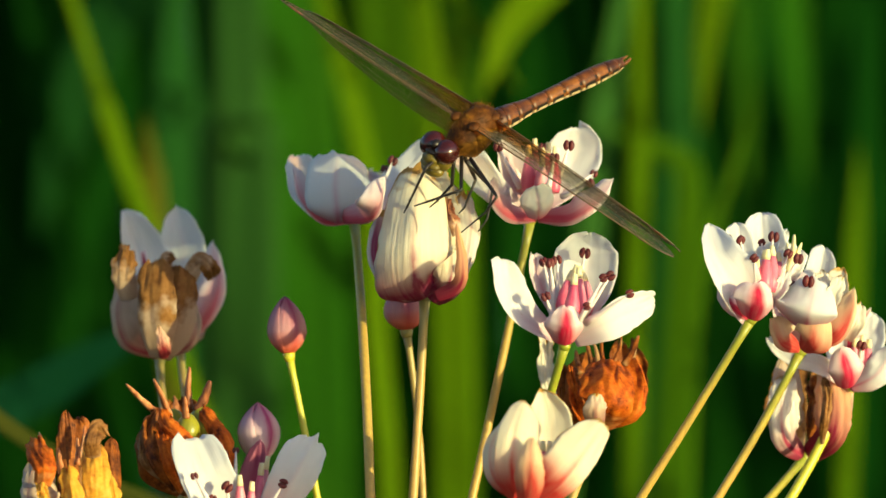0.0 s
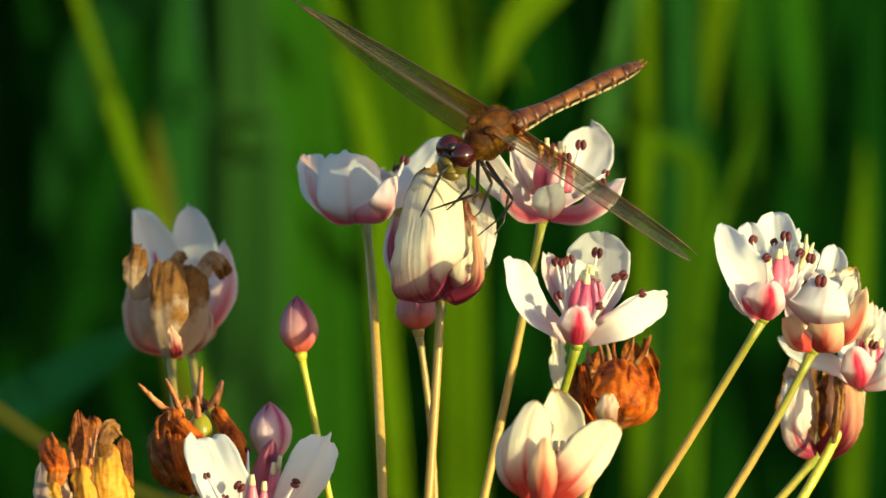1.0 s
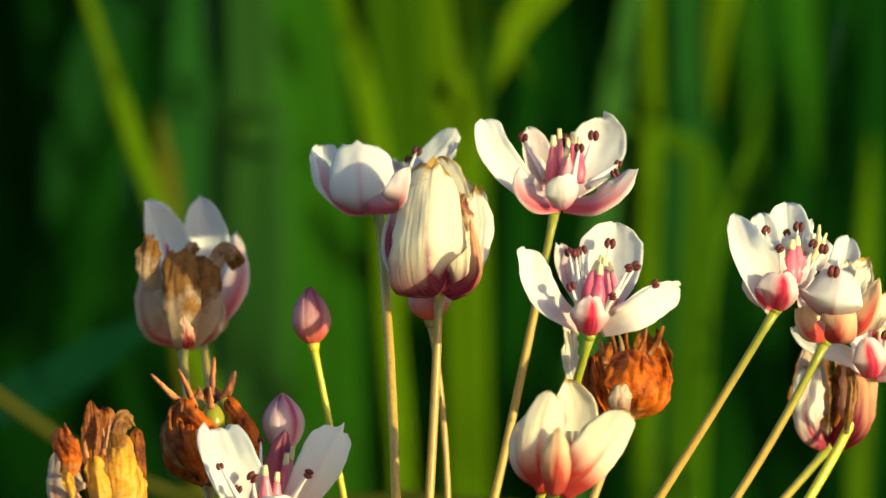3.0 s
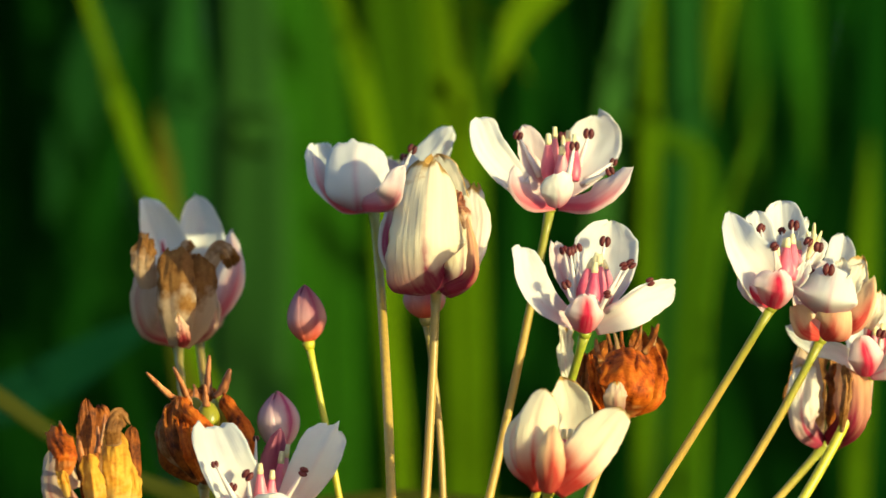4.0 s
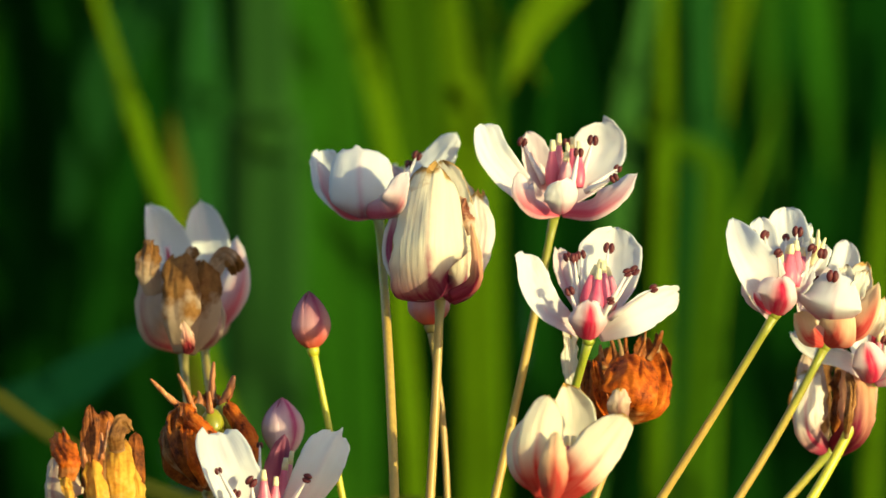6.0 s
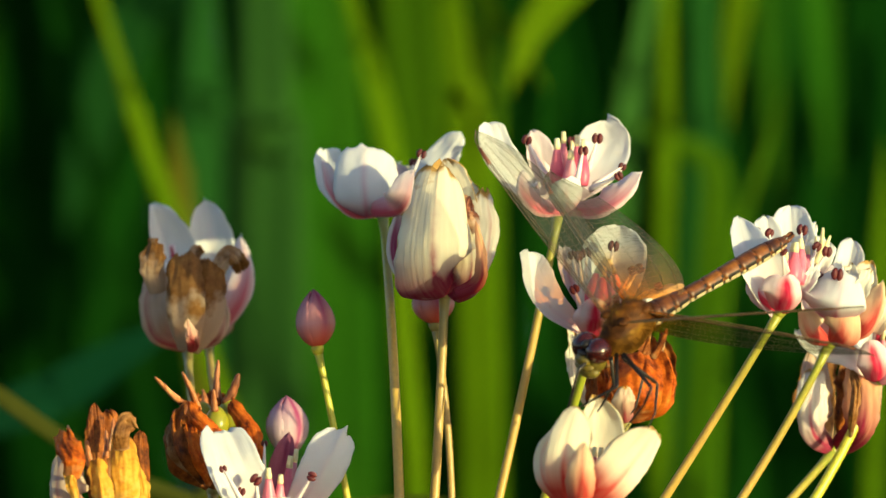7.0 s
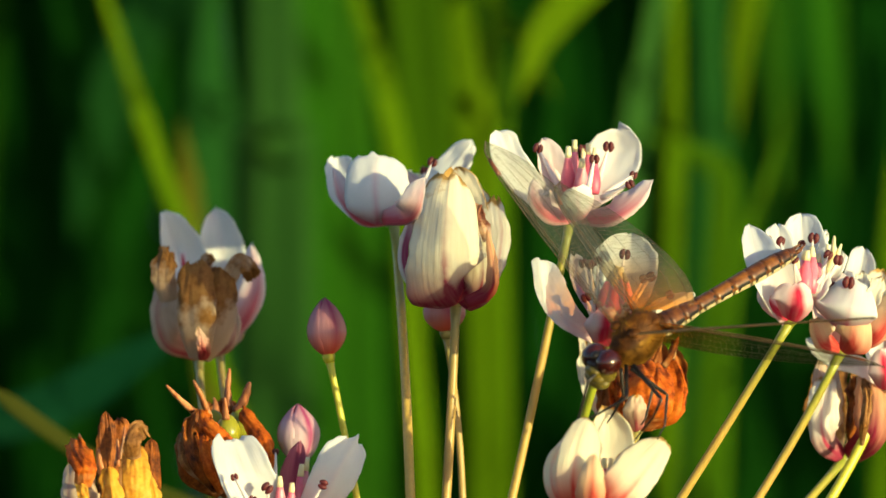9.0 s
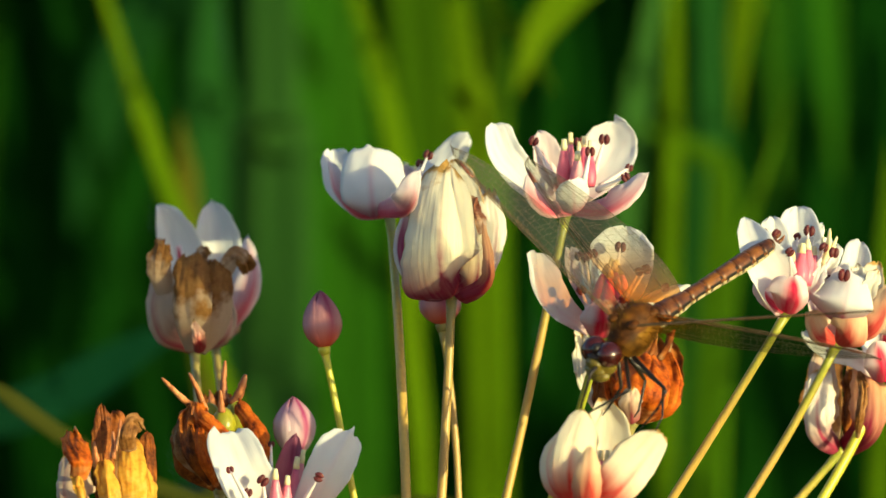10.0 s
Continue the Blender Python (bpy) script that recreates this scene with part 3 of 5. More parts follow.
def build_upper_flower():
    f = head("rush_flower", "open white and pink rush flower with dark red anthers", (980, 376, 6), (874, 882, 6))
    petal(f, [(968, 368, 6), (912, 322, 4), (872, 272, 3), (856, 218, 4)], 31, 29, WHITE, True, 15, 0.35, 0, 0.55, 0.45, 3.5, 0.35, seed=1.1, fray=4)
    petal(f, [(1000, 352, 8), (1040, 302, 11), (1062, 258, 13), (1060, 213, 12)], 54, 50, WHITE, True, -12, 0.35, 0, 0.5, 0.4, 3.6, 0.2, seed=2.2, cusp=(0.8, 14), fray=5)
    petal(f, [(975, 350, 7), (950, 300, 6), (932, 232, 6)], 28, 28, SEPAL, True, 20, 0.5, 0, 0.5, 0.5, 2.6, 0.1, seed=3.3, name="sepal", fray=6)
    petal(f, [(990, 378, 3), (945, 374, -1), (914, 340, -3), (915, 302, -2)], 9, 40, SOFT, False, 10, 0.55, 0, 0.4, 0.4, 2.2, 0.0, seed=4.1, name="sepal", fray=3)
    petal(f, [(994, 377, -1), (995, 354, -4), (990, 318, -6)], 30, 32, WHITE, False, 12, 0.5, 0, 0.5, 0.6, 2.6, 0.2, seed=5.2, fray=4)
    petal(f, [(994, 378, 3), (1050, 378, -1), (1098, 348, -2), (1126, 306, -1)], 42, 9, SOFT, False, -14, 0.45, 0, 0.4, 0.5, 2.4, 0.0, seed=6.6, name="sepal", fray=4)
    for foot, tip, fat in (((976, 326, 4), (977, 246, 2), 14), ((988, 322, 7), (988, 234, 6), 12), ((1000, 330, 3), (1001, 268, 1), 15), ((1012, 326, 6), (1012, 240, 6), 12), ((1022, 330, 3), (1023, 248, 4), 13), ((1004, 322, 9), (1003, 250, 10), 11)):
        carpel(f, foot, tip, fat)
    for foot, tip, size, tilt in (((962, 322, 5), (923, 249, 5), 10, 20), ((966, 320, 6), (938, 244, 7), 10, -10), ((1014, 320, 9), (1002, 250, 10), 9, 5), ((1010, 330, 0), (1023, 268, 0), 10, 0), ((1026, 318, 5), (1048, 246, 4), 11, 5), ((1036, 336, 0), (1086, 313, -3), 9, -30), ((1040, 330, 5), (1092, 296, 6), 8, 20)):
        stamen(f, foot, tip, size, tilt)
    return f


def build_middle_flower():
    f = head("rush_flower", "wide open white rush flower with pink carpels and dark red anthers", (1042, 598, -13), (985, 790, -5), 8.0, STEM_GREEN)
    petal(f, [(1018, 585, -14), (965, 548, -16), (936, 500, -16), (926, 447, -15)], 31, 36, WHITE, True, 38, 0.4, 0, 0.5, 0.45, 3.0, 0.35, seed=7.1, fray=6)
    petal(f, [(1058, 566, -11), (1076, 508, -6), (1084, 445, -4), (1088, 401, -4)], 58, 56, WHITE, True, -8, 0.3, 0, 0.52, 0.35, 2.7, 0.1, seed=8.4, crease=0.15, fray=5, ruffle=7)
    petal(f, [(1056, 588, -14), (1110, 562, -16), (1158, 536, -14), (1199, 520, -11)], 31, 33, WHITE, True, 20, 0.3, 0, 0.5, 0.5, 2.4, 0.3, seed=9.3, fray=9)
    petal(f, [(1042, 600, -18), (1046, 572, -21), (1044, 532, -22)], 38, 30, SEPAL, False, 8, 0.5, 0, 0.42, 0.55, 2.0, 0.15, seed=10.7, name="sepal", fray=4)
    petal(f, [(1022, 545, -10), (998, 490, -8), (986, 438, -8)], 15, 19, SEPAL, True, 15, 0.5, 0, 0.55, 0.5, 3.0, 0.4, seed=11.9, name="sepal", fray=7)
    petal(f, [(1062, 580, -11), (1105, 560, -9), (1135, 545, -8)], 20, 20, SEPAL, True, 10, 0.5, seed=12.5, name="sepal")
    for foot, tip, fat, bend in (((1040, 548, -15), (1056, 468, -14), 15, -6), ((1052, 556, -18), (1060, 474, -18), 15, 0), ((1066, 552, -16), (1066, 462, -15), 15, 2), ((1078, 546, -14), (1073, 470, -13), 14, 6), ((1048, 540, -12), (1063, 458, -11), 13, -3), ((1068, 540, -11), (1070, 460, -10), 13, 3)):
        carpel(f, foot, tip, fat, bend)
    for foot, tip, size, tilt, turn in (((1024, 548, -13), (1004, 453, -12), 9.5, -20, 30), ((1026, 548, -13), (1016, 455, -14), 10, -5, 50), ((1030, 545, -11), (1028, 449, -10), 9.5, -15, 0), ((1060, 530, -9), (1077, 437, -7), 11, 10, 0), ((1070, 552, -17), (1110, 481, -18), 8.5, 70, 0), ((1074, 550, -15), (1123, 477, -16), 9.5, 60, 0), ((1026, 566, -17), (1008, 514, -19), 9.5, -25, 0), ((1062, 570, -19), (1081, 531, -22), 8, 80, 0), ((1078, 562, -17), (1157, 509, -20), 8.5, 70, 0)):
        stamen(f, foot, tip, size, tilt, turn)
    return f


def build_tulip():
    f = head("rush_flower", "fading closed rush flower, cream with pink base and browned rims", (778, 523, -1), (760, 882, -1), 8.5, STEM_BROWN)
    petal(f, [(764, 526, -1), (714, 508, -2), (685, 444, -2), (700, 366, 0)], 12, 56, PLUMMY, False, -18, 0.4, 0, 0.5, 0.6, 2.8, 0.25, seed=13.1, ruffle=5)
    petal(f, [(786, 521, 2), (812, 430, 7), (808, 360, 7), (786, 300, 6)], 50, 34, CREAM, True, 5, 0.4, 0, 0.5, 0.4, 2.6, 0.25, crumple=3, seed=14.2, fray=10)
    petal(f, [(786, 521, 1), (790, 430, 3), (788, 350, 1), (776, 284, 0)], 46, 46, CREAM, True, 0, 0.25, 0, 0.5, 0.5, 2.4, 0.15, crumple=3, seed=44.2, fray=6)
    petal(f, [(792, 522, 0), (844, 476, -1), (860, 404, 0), (850, 338, 1)], 38, 16, CREAM, False, 20, 0.4, 0, 0.55, 0.6, 2.6, 0.2, crumple=3, seed=15.7, fray=9)
    petal(f, [(778, 525, -2), (760, 490, -8), (757, 410, -9), (768, 292, -3)], 64, 84, (FADED_IN, TULIP), False, 5, 0.66, 0, 0.34, 0.85, 1.9, 0.34, crumple=4, pleat=0.8, seed=16.4, fray=9, thick=2.6)
    petal(f, [(786, 526, -2), (820, 500, -4), (826, 450, -4), (816, 390, -2)], 44, 28, (FADED_IN, TULIP), False, 10, 0.5, 0, 0.4, 0.8, 2.4, 0.2, crumple=3, seed=77.2, fray=5)
    petal(f, [(796, 526, -5), (838, 504, -7), (845, 462, -8), (833, 392, -6)], 15, 12, (FADED_IN, RUSSET), False, 14, 0.5, 0, 0.32, 0.8, 1.3, 0.0, seed=17.2, name="sepal", ruffle=4)
    petal(f, [(770, 526, -2), (732, 518, -4), (706, 476, -3), (712, 420, -3)], 10, 38, PLUMMY, False, -12, 0.5, 0, 0.5, 0.6, 2.0, 0.0, seed=18.8, name="sepal")
    petal(f, [(834, 412, -5), (826, 388, -4), (818, 372, -3), (822, 350, -1)], 15, 14, (MOTTLED, MOTTLED), False, 0, 0.5, 20, 0.5, 0.5, 2.5, 0.5, crumple=4, seed=19.5, fray=9, name="sepal", label="browned shrivelled sepal tip")
    return f


def build_low_tulip():
    f = head("rush_flower", "half-closed cream rush flower with red-pink base, lit by the sun", (976, 880, -29), (950, 1000, -18))
    petal(f, [(970, 880, -29), (920, 840, -32), (910, 785, -31), (932, 738, -29)], 14, 56, PEACHY, False, -15, 0.4, 0, 0.5, 0.35, 2.6, 0.2, seed=20.3)
    petal(f, [(984, 868, -25), (1008, 790, -20), (1010, 730, -20), (1000, 677, -22)], 42, 42, PEACHY, True, 8, 0.55, 0, 0.5, 0.5, 2.4, 0.1, seed=21.6, fray=4)
    petal(f, [(966, 878, -32), (948, 820, -38), (954, 758, -38), (972, 700, -33)], 28, 56, PEACHY, False, 12, 0.4, 0, 0.5, 0.6, 2.6, 0.25, seed=22.4, fray=5, ruffle=5)
    petal(f, [(986, 880, -31), (1040, 838, -34), (1078, 790, -32), (1113, 738, -27)], 52, 28, PEACHY, False, 4, 0.3, 0, 0.45, 0.7, 2.8, 0.3, seed=23.2, fray=6)
    petal(f, [(978, 884, -36), (984, 852, -39), (984, 812, -41), (986, 764, -40)], 28, 24, WARM, False, 8, 0.6, 0, 0.4, 0.65, 1.9, 0.15, seed=24.9, fray=6, name="sepal")
    petal(f, [(986, 878, -27), (1030, 820, -24), (1044, 760, -23)], 24, 24, CREAM_SEPAL, True, 0, 0.5, seed=25.5, name="sepal")
    for x in (985, 1000, 1012):
        carpel(f, (x, 850, -28), (x + 4, 770, -27), 13)
    return f


def build_left_flower():
    f = head("rush_flower", "cup-shaped white rush flower with pink base, mostly in shade", (668, 380, 17), (698, 882, -16), 8.5)
    petal(f, [(660, 378, 18), (600, 352, 18), (572, 310, 18), (568, 264, 19)], 26, 30, WHITE, True, 10, 0.4, 0, 0.5, 0.4, 3.4, 0.5, seed=26.1, fray=5)
    petal(f, [(690, 360, 19), (740, 322, 22), (774, 280, 23), (806, 236, 22)], 34, 28, WHITE, True, -5, 0.1, 0, 0.5, 0.4, 2.3, 0.1, seed=27.4, crease=-0.4)
    petal(f, [(668, 382, 15), (612, 382, 12), (572, 338, 11), (560, 284, 12)], 4, 34, SOFT, False, 0, 0.4, 0, 0.45, 0.4, 2.0, 0.0, seed=28.2, name="sepal", fray=3)
    petal(f, [(640, 384, 13), (638, 366, 9), (634, 316, 8), (637, 260, 10)], 54, 64, WHITE, False, 0, 0.3, 0, 0.36, 0.55, 4.5, 0.55, seed=29.7, cusp=(-0.3, 10), fray=5, crease=0.12)
    petal(f, [(650, 382, 10), (694, 378, -4), (714, 352, -10), (722, 302, -9)], 40, 8, SOFT, False, 30, 0.4, 0, 0.45, 0.5, 2.2, 0.0, seed=30.3, name="sepal", fray=4)
    petal(f, [(678, 372, 21), (690, 330, 24), (692, 290, 24)], 30, 30, SEPAL, True, 0, 0.5, seed=31.3, name="sepal")
    for x, y in ((676, 290), (694, 286), (710, 292)):
        carpel(f, (x, 355, 31), (x + 2, y, 31), 13)
    stamen(f, (704, 345, 16), (736, 273, 16), 10, 25)
    stamen(f, (700, 345, 19), (722, 288, 19), 9, 5)
    return f


def build_shaded_flower():
    f = head("rush_flower", "white rush flower with a pink outer petal, behind a withered one", (358, 602, 38), (412, 882, 18), 7.5, STEM_BROWN)
    petal(f, [(345, 596, 37), (312, 500, 37), (280, 430, 37), (258, 360, 35)], 30, 46, WHITE, True, 20, 0.45, 0, 0.6, 0.4, 2.0, 0.1, seed=32.6, ruffle=7, crease=0.3)
    petal(f, [(358, 596, 39), (364, 500, 41), (364, 430, 41), (352, 354, 40)], 44, 46, WHITE, True, -6, 0.4, 0, 0.55, 0.4, 2.2, 0.0, seed=33.1, cusp=(0.0, 9), ruffle=6)
    petal(f, [(362, 600, 36), (408, 548, 33), (428, 490, 33), (416, 416, 35)], 34, 16, SOFT, False, 15, 0.5, 0, 0.5, 0.35, 2.0, 0.0, seed=34.8)
    petal(f, [(352, 600, 35), (300, 560, 33), (280, 520, 33)], 25, 25, SEPAL, False, 0, 0.5, seed=35.5, name="sepal")
    petal(f, [(360, 600, 40), (390, 540, 43), (398, 480, 43)], 26, 26, SEPAL, True, 0, 0.5, seed=36.5, name="sepal")
    stamen(f, (350, 540, 38), (330, 470, 37), 9, 10)
    return f


def build_front_flower():
    f = head("rush_flower", "open white rush flower with pink carpels and dark anthers", (482, 940, -8), (470, 1100, -6))
    petal(f, [(468, 932, -9), (428, 878, -12), (400, 824, -13), (380, 766, -11)], 46, 50, WHITE, True, 14, 0.35, 0, 0.55, 0.4, 3.8, 0.45, seed=37.3, cusp=(-0.92, 14), fray=4)
    petal(f, [(500, 932, -8), (546, 862, -11), (576, 808, -12), (600, 764, -11)], 42, 38, WHITE, True, 5, 0.1, 0, 0.5, 0.4, 3.0, 0.4, seed=38.1, crease=-0.35, cusp=(0.1, 10), fray=7)
    petal(f, [(492, 925, -2), (492, 840, 0), (503, 768, 0)], 27, 22, (PLUM_SEPAL, PLUM_SEPAL), True, -5, 0.4, 0, 0.45, 0.5, 1.9, 0.0, seed=39.6, name="sepal", label="plum-pink sepal")
    petal(f, [(482, 942, -10), (486, 920, -18), (484, 884, -19)], 46, 44, WHITE, False, 0, 0.5, seed=40.2)
    petal(f, [(476, 942, -10), (430, 932, -14), (392, 896, -15)], 22, 24, SEPAL, False, 0, 0.5, seed=41.2, name="sepal")
    petal(f, [(488, 942, -10), (536, 932, -14), (576, 898, -15)], 24, 22, SEPAL, False, 0, 0.5, seed=42.2, name="sepal")
    for foot, tip, fat in (((452, 905, -9), (448, 822, -9), 14), ((468, 910, -12), (466, 830, -13), 14), ((484, 910, -11), (488, 842, -12), 13), ((496, 905, -8), (505, 808, -8), 14), ((500, 900, -7), (516, 796, -7), 12), ((462, 900, -6), (458, 826, -5), 13)):
        carpel(f, foot, tip, fat)
    for foot, tip, size, tilt in (((428, 905, -17), (386, 832, -16), 7.5, -10), ((440, 890, -8), (437, 792, -8), 8.5, 10), ((458, 880, -6), (459, 786, -5), 6.5, 0), ((450, 910, -13), (444, 851, -15), 11, 40), ((505, 905, -11), (543, 845, -14), 9.5, -70), ((436, 915, -13), (418, 872, -16), 8.5, 15)):
        stamen(f, foot, tip, size, tilt)
    return f


def build_right_flower():
    f = head("rush_flower", "open white rush flower with red-pink foot, in full sun", (1372, 552, -6), (1168, 882, -2))
    petal(f, [(1366, 546, -8), (1340, 490, -12), (1312, 440, -12), (1297, 384, -8)], 38, 46, WHITE, True, 18, 0.5, 0, 0.42, 0.55, 1.15, 0.0, seed=43.4, fray=4, ruffle=7)
    petal(f, [(1364, 530, -5), (1352, 450, -3), (1343, 384, -2)], 26, 28, WHITE, True, 10, 0.45, 0, 0.5, 0.5, 2.8, 0.2, seed=44.7, fray=6)
    petal(f, [(1386, 530, -4), (1392, 460, 0), (1390, 364, 2)], 40, 46, WHITE, True, -6, 0.4, 0, 0.5, 0.45, 2.6, 0.15, seed=45.5, crease=0.2, fray=6, ruffle=7)
    petal(f, [(1392, 540, -5), (1428, 490, -3), (1446, 420, -2)], 30, 20, WHITE, True, -16, 0.5, 0, 0.5, 0.45, 2.4, 0.2, seed=46.3, fray=8, ruffle=8)
    petal(f, [(1376, 556, -12), (1386, 528, -15), (1384, 490, -16)], 50, 25, SEPAL, False, 6, 0.45, 0, 0.42, 0.5, 2.4, 0.3, seed=47.8, name="sepal", fray=4)
    petal(f, [(1366, 552, -9), (1336, 528, -12), (1316, 492, -12)], 15, 17, SEPAL, False, 0, 0.5, seed=48.1, name="sepal")
    for k, way in enumerate(([(1404, 520, -8), (1420, 500, -9), (1432, 472, -9)], [(1362, 510, -6), (1366, 486, -7), (1372, 462, -7)], [(1430, 490, -4), (1448, 460, -5), (1456, 430, -4)], [(1416, 470, -2), (1424, 430, 0), (1432, 396, 1)])):
        petal(f, way, 13, 14, WHITE, True, 10 * k - 15, 0.4, 30, 0.5, 0.6, 2.2, 0.35, seed=70.3 + k * 2.7, fray=9, ruffle=9, label="narrow ragged white petal")
    for foot, tip, fat, bend in (((1372, 512, -8), (1366, 462, -11), 13, 0), ((1384, 505, -10), (1382, 448, -12), 15, -3), ((1394, 508, -11), (1400, 430, -11), 16, 0), ((1404, 505, -9), (1408, 424, -8), 15, 3), ((1412, 508, -7), (1420, 436, -6), 13, 3), ((1390, 500, -6), (1396, 432, -5), 14, 0)):
        carpel(f, foot, tip, fat, bend)
    for k, tip in enumerate(((1446, 404), (1460, 418), (1450, 428), (1436, 420))):
        beak(f, (1436, 470, -6), (*tip, -7 + k), 6.5, 4 - 2 * k, STIGMA, "ragged pale yellow stigma")
    for foot, tip, size, tilt, turn in (((1362, 500, -9), (1332, 413, -10), 10, -15, 50), ((1366, 500, -9), (1353, 414, -9), 10, 30, 50), ((1390, 480, -4), (1390, 418, -3), 8, 60, 60), ((1396, 480, -4), (1411, 408, -4), 11, 10, 0), ((1380, 490, -11), (1377, 446, -13), 9, 50, 40), ((1418, 490, -6), (1437, 438, -7), 10, 35, 45), ((1424, 500, -8), (1455, 447, -9), 11, 10, 35)):
        stamen(f, foot, tip, size, tilt, turn)
    return f


def build_second_right_flower():
    f = head("rush_flower", "crowded cream rush flower with orange-pink outer petals", (1460, 608, 2), (1304, 882, 3))
    petal(f, [(1468, 600, 4), (1486, 520, 8), (1500, 426, 9)], 32, 32, WHITE, True, -8, 0.4, 0, 0.5, 0.5, 2.6, 0.25, seed=49.5, crease=0.3, fray=5)
    petal(f, [(1478, 600, 3), (1520, 540, 5), (1534, 464, 5)], 32, 18, CREAM, True, -10, 0.4, 0, 0.5, 0.5, 2.8, 0.3, seed=50.2, fray=7)
    petal(f, [(1452, 600, 2), (1428, 540, 1), (1446, 466, 3)], 22, 40, SEPAL, True, 12, 0.45, 0, 0.5, 0.5, 2.4, 0.2, seed=51.9, name="sepal")
    petal(f, [(1456, 610, -1), (1424, 596, -4), (1408, 552, -4)], 10, 38, WARM, False, 0, 0.6, 0, 0.4, 0.4, 2.6, 0.3, seed=52.7, name="sepal", fray=3)
    petal(f, [(1466, 609, 0), (1526, 588, -3), (1550, 540, -2), (1553, 500, 0)], 44, 8, WARM, False, 0, 0.5, 0, 0.4, 0.4, 2.0, 0.1, seed=53.4, name="sepal", fray=4)
    petal(f, [(1464, 611, -5), (1480, 590, -8), (1484, 540, -9)], 34, 34, WARM, False, 0, 0.5, 0, 0.4, 0.35, 2.6, 0.3, seed=54.8, name="sepal", fray=3)
    petal(f, [(1468, 572, -7), (1474, 540, -11), (1488, 482, -9)], 66, 50, WHITE, False, -8, 0.35, 0, 0.30, 0.5, 2.2, 0.35, seed=55.1, fray=8, ruffle=6)
    for k, way in enumerate(([(1500, 545, -8), (1516, 510, -9), (1530, 478, -8)], [(1484, 530, -6), (1494, 500, -7), (1496, 470, -6)], [(1540, 590, 1), (1556, 560, -1), (1562, 528, 0)])):
        petal(f, way, 14, 15, (FADED_IN, PEACH), True, 12 * k - 10, 0.4, 25, 0.5, 0.6, 2.2, 0.35, seed=80.9 + k * 3.1, fray=10, ruffle=9, label="small ragged cream petal")
    for x, y in ((1474, 500), (1488, 498), (1500, 504)):
        carpel(f, (x, 560, -1), (x + 3, y, -2), 13)
    for foot, tip, size, tilt, turn in (((1452, 560, -3), (1441, 492, -8), 10.5, 35, 35), ((1464, 560, -4), (1473, 487, -10), 12.5, 10, 20), ((1484, 550, -3), (1494, 488, -6), 8, 70, 0)):
        stamen(f, foot, tip, size, tilt, turn)
    return f


def build_edge_flower():
    f = head("rush_flower", "white rush flower with a crimson foot on a bright yellow stem", (1542, 674, 10), (1434, 882, 6), 9.5, STEM_YELLOW)
    petal(f, [(1536, 664, 9), (1490, 634, 6), (1440, 618, 6), (1400, 586, 7)], 17, 18, WHITE, True, 0, 0.45, 0, 0.45, 0.6, 2.4, 0.2, seed=56.6)
    petal(f, [(1538, 660, 12), (1524, 610, 14), (1530, 556, 15)], 26, 24, WHITE, True, 10, 0.45, 0, 0.5, 0.5, 2.6, 0.2, seed=57.2, crease=0.3)
    petal(f, [(1548, 660, 13), (1572, 600, 15), (1590, 545, 15)], 34, 34, WHITE, True, -10, 0.4, 0, 0.5, 0.45, 2.6, 0.15, seed=58.4)
    petal(f, [(1542, 676, 4), (1542, 648, 1), (1530, 604, 1)], 32, 34, SEPAL, False, 8, 0.6, 0, 0.4, 0.55, 2.2, 0.2, seed=59.8, name="sepal", fray=3)
    petal(f, [(1546, 676, 8), (1592, 652, 6), (1622, 604, 6)], 28, 24, WHITE, False, 0, 0.45, seed=60.1)
    petal(f, [(1550, 640, 10), (1546, 590, 7), (1582, 534, 6)], 10, 14, SEPAL, False, 0, 0.6, 0, 0.5, 0.5, 1.6, 0.0, seed=61.3, name="sepal", label="orange-red narrow sepal")
    for x, y in ((1556, 588), (1568, 582), (1580, 590)):
        carpel(f, (x - 6, 650, 8), (x, y, 7), 13)
    stamen(f, (1560, 640, 8), (1566, 600, 4), 10, 20)
    return f


build_upper_flower()
build_middle_flower()
tulip = build_tulip()
low_tulip = build_low_tulip()
build_left_flower()
build_shaded_flower()
build_front_flower()
build_right_flower()
build_second_right_flower()
build_edge_flower()

# ---- buds ----
bud("closed purple-pink flower bud on a thin yellow-green stem", (552, 616, 7), (605, 882, 7), 0, -4, 104, 64, 6.5, STEM_YELLOW, 30)
bud("closed plum-coloured flower bud half hidden by an open flower", (501, 808, 10), (520, 882, 8), 0, -2, 108, 70, 6.5, None, 35, 0.5, BUD_PALE)
bud("small pink bud tucked behind a fading flower", (760, 574, 10), (790, 882, 10), 0, -4, 84, 70, 6.5, STEM_BROWN, 10)


# ---- spent flowers ----
def spent(name, label, base, via, mat=None):
    return head(name, label, base, via, 8.0, mat or STEM_BROWN, "seed head", "spent flowers of the umbel")


def rag(root, way, left, right, mat, inner=False, label="", crumple=10.0, **more):
    more.setdefault("fray", 10.0)
    more.setdefault("flat", 0.35)
    more.setdefault("pleat", 1.4)
    return petal(root, way, left, right, (mat, mat), inner, crumple=crumple, name="dry_petal", label=label, **more)


